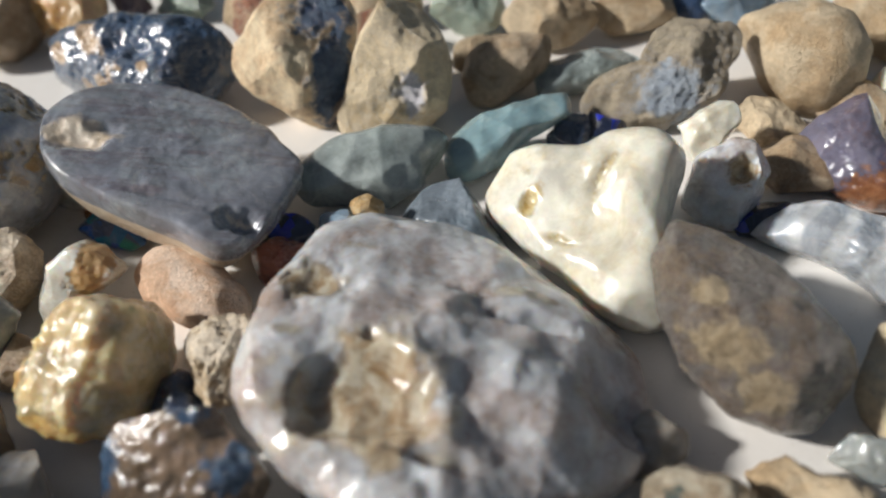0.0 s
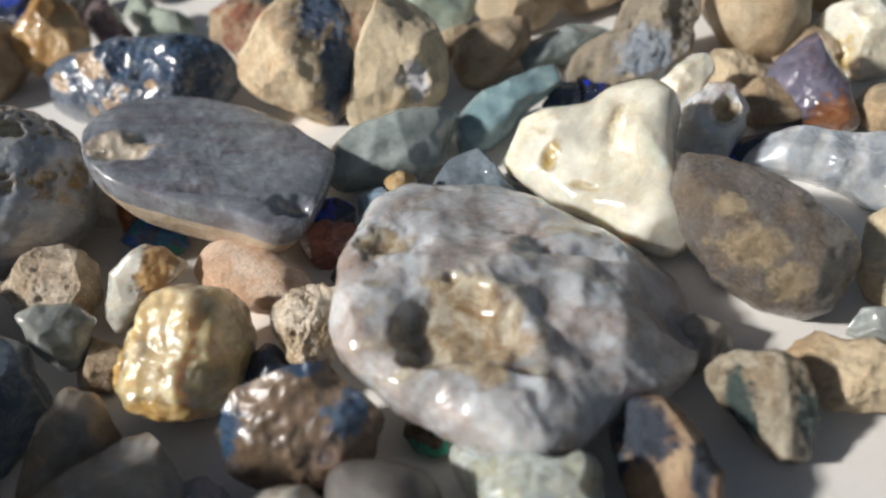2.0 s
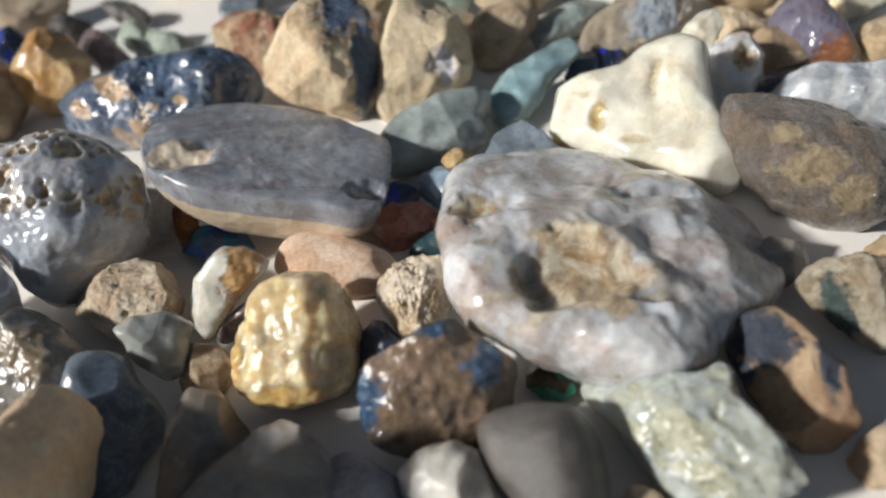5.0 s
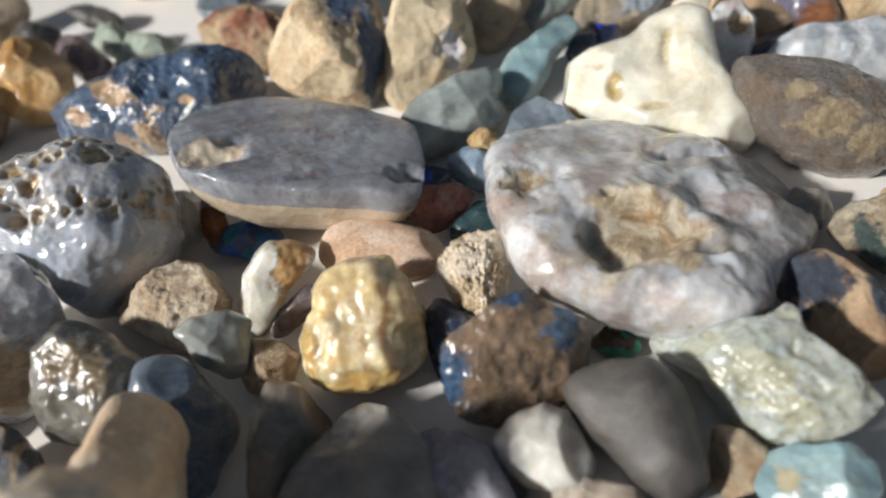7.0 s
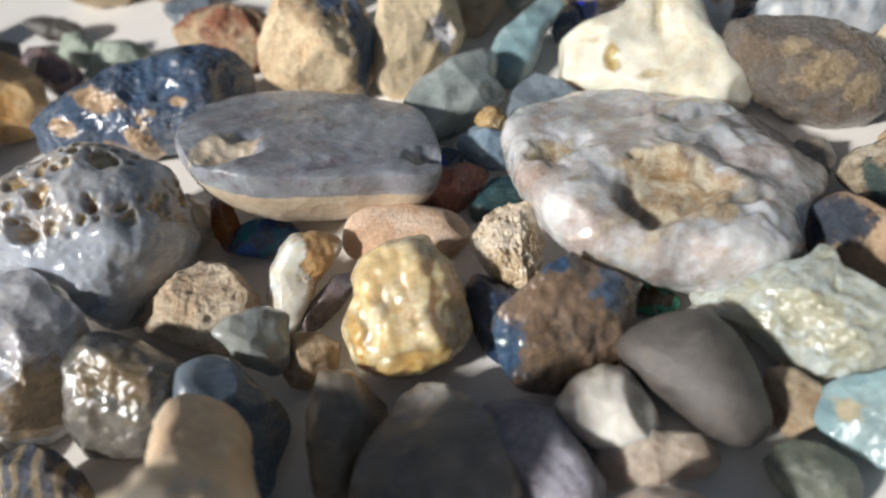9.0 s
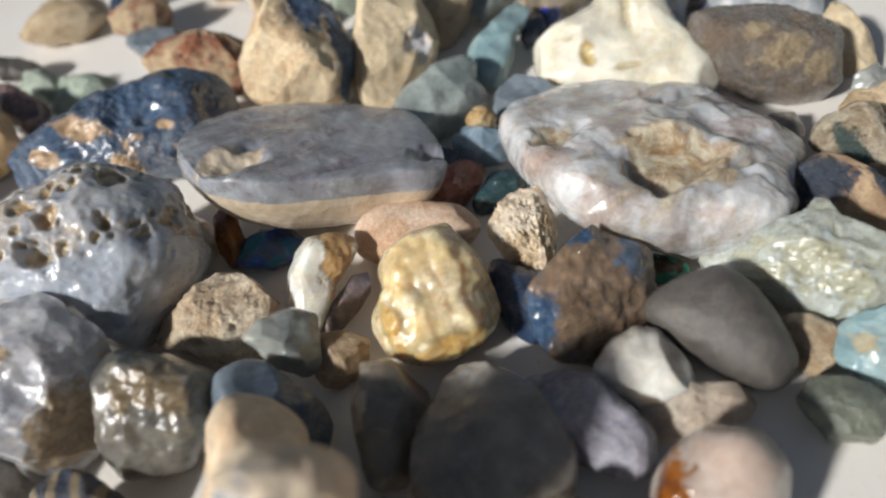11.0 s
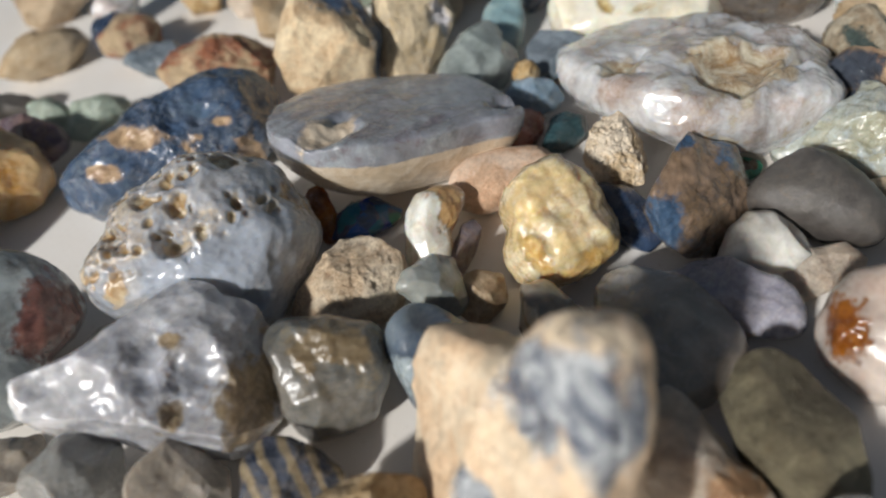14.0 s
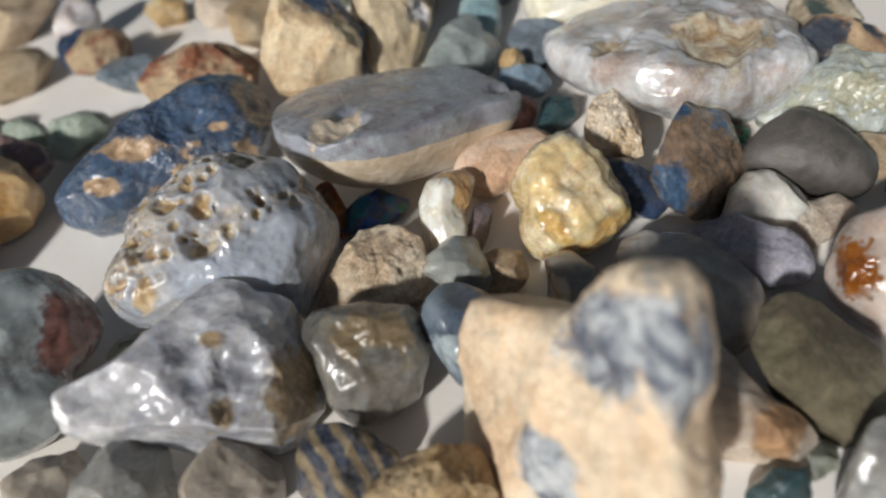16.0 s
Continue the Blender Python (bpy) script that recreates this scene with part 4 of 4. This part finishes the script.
stone("pale_blue_shard", "pale blue translucent opal shard lying among other stones", PBLUE, (-11.9, 22.3, 4.6), -35, 30,
      (4.5, 4.2, 3.6, 3.1, 2.9, 2.9, 3.1, 3.7, 4.9, 5.5, 5.4, 5.2, 4.9, 4.2, 3.4, 3.1, 3.0, 3.1, 3.3, 3.6, 4.4, 5.3, 5.6, 5.3), (2.3, 2.3), level=5, square=3)
stone("gold_nugget", "tiny golden-brown gritty nugget lying among other stones", GOLD, (-8.3, 25.6, 6.8), -36, 45,
      (2.5, 2.3, 2.3, 2.4, 2.3, 2.1, 2.1, 2.2, 2.4, 2.3, 2.3, 2.5, 2.9, 2.6, 2.4, 2.3, 2.1, 1.9, 2.0, 2.1, 2.5, 2.6, 2.5, 2.5), (1.8, 1.8), level=5, rough=.06)
stone("red_chip", "reddish-brown glossy jasper chip lying among other stones", RED, (-20.5, 20.3, 3.1), -11, 40,
      (6.0, 5.0, 4.3, 3.9, 3.5, 3.3, 3.4, 3.8, 3.9, 4.0, 4.4, 5.2, 4.8, 4.4, 4.3, 4.3, 4.5, 3.9, 3.4, 3.2, 3.2, 3.5, 4.2, 4.8), (2.8, 2.8), chip=.78)
stone("teal_chip", "dark teal opal chip lying among other stones", TEALDK, (-16.4, 13.9, 2.3), -36, 30,
      (4.7, 4.7, 5.1, 4.9, 3.9, 3.4, 3.2, 3.3, 3.2, 3.0, 3.0, 3.2, 3.8, 5.0, 5.8, 4.8, 3.7, 3.1, 2.9, 2.9, 2.8, 2.9, 3.2, 3.9), (2.1, 2.1), level=5)
stone("two_tone_rock", "wedge-shaped beige rock with a dark blue side", PYR, (-19.4, 63.1, 11.5), -7, 60,
      (9.2, 9.6, 10.8, 12.0, 12.7, 12.0, 11.8, 10.6, 9.9, 9.3, 9.4, 10.5, 12.3, 11.9, 11.1, 10.5, 10.2, 10.4, 12.0, 13.8, 12.3, 11.0, 10.4, 9.4), (8.8, 8.8), rough=.03, knobs=-0.3, zones=((6.4, -3.1, 2.6, 10.0, -14), (5.0, 6.8, 4.0, 4.0, -13),), parts=(("sandstone_body", ""), ("blue_side", "")))
stone("beige_peak", "pointed beige rock with a pale hollow", PYRB, (-2.9, 56.3, 9.0), 3, 60,
      (9.7, 9.6, 10.2, 10.7, 11.6, 12.4, 11.8, 9.8, 8.9, 8.2, 7.7, 7.9, 8.5, 9.8, 12.7, 13.5, 12.1, 10.5, 9.7, 9.5, 9.9, 10.2, 9.9, 9.7), (7.8, 7.8), rough=.03, knobs=-0.4, dents=((2.0, -2.6, 3.2, 4.4, -7, 1.6),), zones=((2.2, -3.2, 2.0, 3.4, -7),), parts=(("rock_body", ""), ("pale_hollow", "glossy white hollow")))
stone("tan_pebble", "rounded tan gritty pebble lying among other stones", TAN, (16.3, 61.3, 5.2), -8, 40,
      (7.4, 8.5, 9.5, 8.1, 7.0, 6.1, 5.7, 5.8, 5.8, 5.9, 6.4, 7.0, 7.1, 7.8, 8.2, 8.6, 8.0, 7.2, 6.1, 5.3, 5.0, 5.1, 5.4, 6.0), (4.5, 4.5), chips=5, chip=.85)
stone("golden_tan_rock", "golden tan rounded rock lying among other stones", BEIGE, (28.0, 76.8, 5.2), -12, 35,
      (9.0, 8.2, 8.1, 6.9, 6.4, 6.3, 6.7, 6.3, 6.4, 6.9, 8.0, 8.5, 9.6, 8.5, 7.3, 6.6, 6.2, 6.2, 6.6, 6.6, 6.6, 7.1, 7.4, 8.3), (5.0, 5.0))
stone("flat_grey_stone", "flat lilac-grey stone lying among other stones", GGREEN, (30.9, 60.6, 3.4), -15, 20,
      (6.9, 10.1, 10.1, 8.2, 6.6, 5.8, 5.4, 4.8, 4.5, 4.6, 5.1, 6.1, 6.8, 8.2, 11.4, 9.8, 6.4, 5.0, 4.2, 3.9, 3.8, 4.1, 4.6, 5.6), (3.0, 3.0))
stone("beige_chip", "small matt beige stone lying among other stones", BEIGE, (10.9, 71.2, 3.1), -4, 35,
      (3.2, 4.7, 4.8, 4.2, 3.7, 3.1, 2.9, 2.8, 3.0, 3.5, 3.3, 3.2, 3.2, 3.5, 3.9, 4.1, 4.7, 4.2, 3.0, 2.5, 2.3, 2.2, 2.3, 2.6), (2.5, 2.5), level=5)
stone("grey_green_stone", "grey-green rounded stone lying among other stones", MINT, (12.4, 84.8, 4.6), -5, 30,
      (7.3, 6.7, 6.6, 7.1, 6.0, 5.5, 5.5, 5.8, 6.6, 7.4, 7.4, 7.8, 8.1, 6.9, 6.4, 6.3, 6.0, 5.5, 5.4, 5.7, 6.5, 7.2, 7.4, 8.3), (4.7, 4.7))
stone("blue_ironstone", "dark blue opal slab with tan sandstone patches", BLUERK, (-51.9, 72.4, 7.3), -30, 25,
      (19.2, 20.0, 18.4, 14.9, 11.8, 10.1, 9.2, 9.1, 9.6, 10.5, 12.1, 15.2, 20.8, 19.6, 15.1, 11.3, 9.2, 8.3, 8.1, 8.5, 9.8, 12.7, 15.6, 17.6), (7.7, 7.7), level=7, chips=8, chip=.84, rough=.04, square=2.6, knobs=-1, dents=((11.3, -9.2, 2.6, 2.6, -30, 2.2), (0.9, -0.5, 3.0, 2.0, -30, 0.6),), zones=((-5.6, -0.6, 5.0, 2.0, -30), (8.4, -3.2, 1.7, 1.2, -30), (0.4, -8.4, 2.6, 1.3, -30), (11.3, -9.2, 2.2, 2.2, -30), (-3.1, -9.4, 4.0, 1.2, -30), (-12.3, -4.0, 3.0, 1.3, -30),), parts=(("blue_body", ""), ("sandstone_patch", "")))
stone("red_brown_rock", "rough rock in red-brown, tan and dark grey", REDRK, (-30.0, 86.0, 7.5), -37, 40,
      (12.2, 10.3, 8.3, 6.9, 6.2, 6.1, 6.3, 6.9, 8.2, 10.5, 11.2, 12.0, 10.5, 10.1, 7.6, 6.0, 5.7, 5.9, 6.5, 7.6, 9.8, 10.3, 10.7, 11.0), (5.5, 5.5), rough=.055, knobs=-0.7)
stone("blue_grey_stone", "flat blue-grey stone lying among other stones", SBLUE, (-29.5, 108.1, 4.0), -31, 20,
      (5.6, 5.3, 5.4, 5.6, 5.1, 5.0, 5.3, 6.0, 6.9, 6.8, 7.2, 8.0, 6.1, 5.3, 4.9, 4.6, 4.4, 4.5, 4.9, 5.8, 7.8, 7.6, 7.6, 6.4), (3.9, 3.9))
stone("mint_stone", "pale mint green stone lying among other stones", MINT, (-50.1, 104.5, 3.4), -24, 35,
      (7.8, 6.4, 5.2, 4.6, 4.3, 4.0, 4.0, 4.3, 5.1, 4.8, 4.7, 4.9, 5.5, 6.9, 6.5, 6.1, 4.3, 3.5, 3.2, 3.1, 3.3, 3.7, 4.7, 6.3), (3.4, 3.4))
stone("pale_pink_stone", "pale pinkish green stone lying among other stones", MINT, (-55.6, 112.0, 5.0), -21, 35,
      (4.2, 3.7, 3.5, 3.6, 4.0, 4.2, 4.1, 4.3, 4.9, 4.4, 4.1, 4.2, 4.5, 3.8, 3.5, 3.5, 3.7, 3.8, 4.0, 4.4, 5.5, 4.6, 4.2, 4.1), (2.9, 2.9))
stone("orange_opal", "translucent orange-yellow opal lying among other stones", ORANGE, (-73.0, 100.0, 7.0), -17, 40,
      (8.3, 8.4, 8.1, 8.3, 9.0, 9.2, 9.9, 9.8, 8.3, 7.6, 7.4, 7.8, 8.8, 9.7, 8.5, 8.1, 8.3, 8.4, 8.8, 9.9, 9.1, 9.0, 9.5, 8.7), (7.0, 7.0))
stone("purple_brown_opal", "brownish opal with purple sheen lying among other stones", PURPLE, (-63.0, 106.0, 6.0), -20, 30,
      (4.8, 4.2, 3.9, 4.0, 4.4, 4.4, 4.8, 5.8, 7.2, 6.8, 6.9, 6.1, 4.5, 3.8, 3.5, 3.4, 3.6, 4.1, 5.1, 6.4, 6.9, 7.3, 6.6, 6.1), (6.0, 6.0))
stone("lilac_stone", "lilac-white opal stone lying among other stones", MILKY, (-15.7, 142.6, 5.3), -29, 45,
      (6.1, 6.5, 7.0, 8.2, 8.3, 6.8, 6.0, 5.8, 5.2, 4.9, 5.0, 5.5, 6.6, 6.7, 6.8, 7.4, 7.5, 7.0, 7.1, 6.2, 5.3, 4.9, 4.9, 5.2), (4.2, 4.2))
stone("dark_tan_stone", "dark and tan mottled stone lying among other stones", REDRK, (-27.0, 120.0, 6.0), -31, 40,
      (6.6, 6.5, 6.8, 5.9, 5.5, 5.5, 6.0, 6.4, 6.0, 6.0, 6.5, 7.5, 7.6, 7.3, 6.1, 5.3, 5.0, 5.0, 5.5, 6.1, 6.2, 6.8, 8.1, 7.3), (4.4, 4.4))
stone("gold_stone", "golden tan rounded stone lying among other stones", GOLD, (-2.6, 124.8, 3.5), -35, 40,
      (5.3, 5.1, 4.3, 3.9, 3.9, 4.1, 4.6, 4.5, 4.4, 4.5, 5.0, 5.6, 4.9, 4.6, 4.7, 4.6, 4.0, 3.7, 3.8, 4.1, 4.8, 5.3, 4.9, 5.0), (3.4, 3.4))
stone("cream_tan_stone", "cream stone with tan patches lying among other stones", PINKW, (0.4, 108.3, 3.9), -39, 40,
      (7.3, 7.0, 5.4, 4.7, 4.4, 4.4, 4.8, 5.5, 5.4, 5.8, 6.8, 7.6, 7.1, 6.7, 5.4, 4.8, 4.6, 4.4, 4.4, 4.7, 5.5, 7.2, 6.9, 6.8), (3.7, 3.7))
stone("small_tan_stone", "small dull tan stone lying among other stones", TAN, (-54.1, 7.5, 2.7), -7, 35,
      (4.5, 3.9, 3.7, 3.7, 3.6, 3.6, 3.8, 4.3, 3.7, 3.5, 3.5, 3.5, 3.7, 4.2, 4.1, 3.9, 3.8, 3.4, 3.3, 3.4, 3.7, 3.9, 3.8, 4.0), (2.9, 2.9), level=5)
stone("dark_oval_pebble", "dark grey oval pebble lying among other stones", GREYP, (-57.0, 130.0, 4.0), -14, 25,
      (4.3, 3.6, 3.3, 2.9, 2.7, 2.7, 3.0, 3.5, 4.7, 6.5, 7.7, 5.4, 4.2, 3.6, 3.3, 3.0, 2.8, 2.8, 3.0, 3.5, 4.6, 6.8, 7.1, 6.0), (2.3, 2.3), level=5, chips=1)
stone("orange_cream_rock", "cream rock with orange stain lying among other stones", PYRB, (50.3, -8.8, 4.5), -53, 40,
      (3.9, 3.8, 3.5, 3.5, 3.8, 4.4, 5.8, 7.7, 7.3, 6.5, 4.9, 4.1, 3.8, 3.6, 3.7, 4.0, 4.7, 5.2, 6.3, 7.0, 6.8, 6.6, 5.0, 4.3), (3.0, 3.0))
stone("blue_grey_chip", "blue-grey translucent chip lying among other stones", CAPM, (44.6, -16.3, 2.0), -56, 30,
      (3.4, 3.2, 2.9, 2.9, 3.0, 3.5, 3.0, 2.5, 2.3, 2.3, 2.5, 2.8, 2.8, 3.0, 3.4, 4.2, 3.2, 2.7, 2.5, 2.5, 2.4, 2.3, 2.4, 2.8), (1.9, 1.9), level=5)
stone("white_blue_opal", "white and blue opal chunk lying among other stones", WISPY, (18.1, -38.5, 3.4), -69, 40,
      (3.2, 3.6, 3.9, 3.9, 4.1, 4.8, 5.9, 4.7, 4.2, 3.7, 3.3, 3.2, 3.3, 3.6, 4.0, 4.7, 5.1, 4.7, 4.7, 5.0, 4.5, 3.6, 3.2, 3.1), (2.7, 2.7))
stone("smoky_chip", "flat smoky grey chip lying among other stones", SMOKEL, (21.9, -12.5, 2.7), -40, 30,
      (3.1, 3.9, 4.0, 4.1, 3.8, 3.5, 3.5, 3.8, 3.8, 3.5, 3.4, 3.2, 3.0, 3.0, 3.2, 3.8, 4.2, 4.6, 4.1, 3.3, 3.0, 2.7, 2.6, 2.8), (2.1, 2.1), level=5)
stone("brown_stone", "dull brown stone lying among other stones", TAN, (12.7, -39.1, 2.7), -70, 35,
      (2.9, 2.7, 2.7, 2.9, 3.4, 4.1, 3.5, 3.3, 3.3, 3.0, 2.8, 2.8, 3.0, 3.1, 3.3, 3.8, 3.6, 3.4, 3.5, 3.2, 2.9, 2.9, 3.1, 3.5), (2.5, 2.5))
stone("pale_stone", "pale translucent white stone under the slab", WHITE, (-56.8, 43.9, 3.4), 12, 30,
      (4.0, 4.0, 4.3, 4.6, 4.6, 4.9, 5.7, 5.0, 4.4, 4.2, 4.2, 3.8, 3.6, 3.8, 4.2, 5.1, 4.9, 4.8, 5.0, 4.7, 4.3, 4.2, 4.4, 4.4), (3.1, 3.1), level=5)
stone("green_chip", "dull grey-green chip between larger stones", SAGE, (-84.9, 52.8, 1.6), -17, 30,
      (3.7, 2.8, 2.3, 2.1, 2.1, 2.2, 2.2, 2.3, 2.6, 3.1, 3.3, 3.0, 3.0, 3.2, 3.2, 2.5, 2.1, 2.0, 2.0, 2.2, 2.3, 2.5, 3.0, 4.0), (1.7, 1.7), level=5)
stone("dark_brown_rock", "dark brown rough rock among other stones", TAN, (-88.5, 98.0, 7.5), 25, 35,
      (9.9, 11.0, 12.2, 10.7, 10.2, 9.5, 8.5, 8.4, 8.8, 10.1, 9.0, 8.7, 8.8, 9.8, 11.8, 11.5, 9.9, 9.3, 9.5, 8.5, 8.1, 8.2, 9.0, 9.8), (8.0, 8.0))
stone("brown_gap_stone", "dull brown stone wedged between larger stones", TAN, (-13.5, -34.5, 2.4), -67, 20,
      (3.1, 3.0, 3.1, 3.4, 3.3, 3.2, 3.3, 3.5, 3.6, 4.0, 4.2, 3.4, 3.0, 2.8, 2.9, 3.1, 3.3, 3.3, 3.5, 4.1, 3.6, 3.3, 3.3, 3.4), (2.3, 2.3), level=5)
stone("pale_translucent_stone", "low pale translucent stone with a brownish tint", PINKW, (-30.9, -28.8, 2.2), -42, 20,
      (7.4, 8.1, 5.6, 4.3, 3.6, 3.3, 3.2, 3.4, 3.6, 4.0, 4.9, 6.2, 7.6, 7.2, 6.4, 4.9, 3.7, 3.1, 2.8, 2.8, 2.9, 3.3, 4.2, 6.3), (2.1, 2.1))
stone("tan_stone", "tan rounded stone lying among other stones", BEIGE, (73.2, 19.6, 4.3), -55, 35,
      (5.6, 5.4, 5.5, 6.1, 5.8, 5.3, 5.2, 5.6, 5.9, 5.7, 5.9, 6.3, 6.3, 6.7, 6.5, 5.8, 5.6, 5.4, 4.9, 4.8, 5.1, 5.8, 7.3, 6.3), (4.3, 4.3))


def rim(long, short, seed):
    """Radii of an uneven oval outline."""
    rng = random.Random(seed)
    bumps = [(rng.uniform(0.02, 0.1) / k ** 0.5, rng.uniform(0, 6.3), k) for k in (2, 3, 4, 5)]
    out = []
    for i in range(24):
        a = i * math.pi / 12
        r = 1 / math.hypot(math.cos(a) / long, math.sin(a) / short)
        out.append(r * (1 + sum(w * math.cos(k * a + ph) for w, ph, k in bumps)))
    return out


# far stones, and small ones in the gaps
stone("navy_splinter", "thin dark navy opal splinter under the slab's edge", NAVY, (-20.5, 25.0, 3.6), -20, 30, rim(5.0, 3.4, 1), (3.0, 3.0), level=5)
stone("blue_pebble", "small rounded dull blue stone lying among other stones", BLUE, (55.5, 79.0, 3.6), -15, 25, rim(6.5, 4.5, 2), (3.6, 3.6), level=5)
stone("pale_blue_stone", "pale bluish white stone lying among other stones", PBLUE, (66.0, 78.0, 5.2), 10, 25, rim(9.0, 6.5, 3), (5.2, 5.2), level=5)
stone("tan_cobble", "rounded light tan stone lying among other stones", BEIGE, (86.5, 62.0, 6.4), -30, 30, rim(10.0, 8.0, 4), (6.4, 6.4), level=5)
stone("tan_oval", "golden tan oval stone lying among other stones", BEIGE, (45.0, 79.0, 5.2), -5, 30, rim(8.5, 6.0, 5), (5.2, 5.2), level=5)
stone("rusty_stone", "dark rust-brown stone wedged between larger rocks", REDRK, (-9.0, 79.0, 4.6), -10, 35, rim(7.0, 5.5, 6), (4.6, 4.6), level=5)
stone("beige_stone", "matt beige rounded stone lying among other stones", BEIGE, (-5.0, 93.0, 5.4), 20, 30, rim(8.0, 6.5, 7), (5.4, 5.4), level=5)
stone("brown_cobble", "dull grey-brown rounded stone lying among other stones", TAN, (-82.0, 146.0, 6.0), 0, 25, rim(11.0, 8.0, 8), (6.0, 6.0), level=5)
stone("purple_black_stone", "purplish black glossy stone lying among other stones", NAVY, (-87.0, 127.0, 4.4), -15, 25, rim(9.0, 6.0, 9), (4.4, 4.4), level=5)
stone("black_pebble", "dark rounded pebble lying among other stones", GREYP, (-72.0, 129.0, 4.0), 10, 25, rim(6.5, 5.0, 10), (4.0, 4.0), level=5)
stone("tan_slab", "long low tan stone on the bare table", BEIGE, (-39.0, 142.0, 5.0), -25, 20, rim(11.5, 6.5, 11), (5.0, 5.0), level=5)
stone("brown_boulder", "large dull brown stone far back on the table", TAN, (-18.0, 168.0, 7.0), -30, 30, rim(13.0, 9.5, 12), (7.0, 7.0), level=5)
stone("dark_blue_stone", "dark blue-black stone lying among other stones", BLUE, (-26.0, 128.0, 5.0), -30, 30, rim(6.0, 5.0, 13), (5.0, 5.0), level=5)
stone("tan_lump", "dull tan stone wedged beside the holed opal", TAN, (56.0, 28.5, 3.4), -40, 25, rim(7.0, 4.6, 14), (3.6, 3.6), level=5)
stone("grey_lump", "dull grey-brown stone wedged between larger stones", TAN, (70.5, 41.0, 4.0), -35, 25, rim(6.0, 4.5, 15), (4.0, 4.0), level=5)
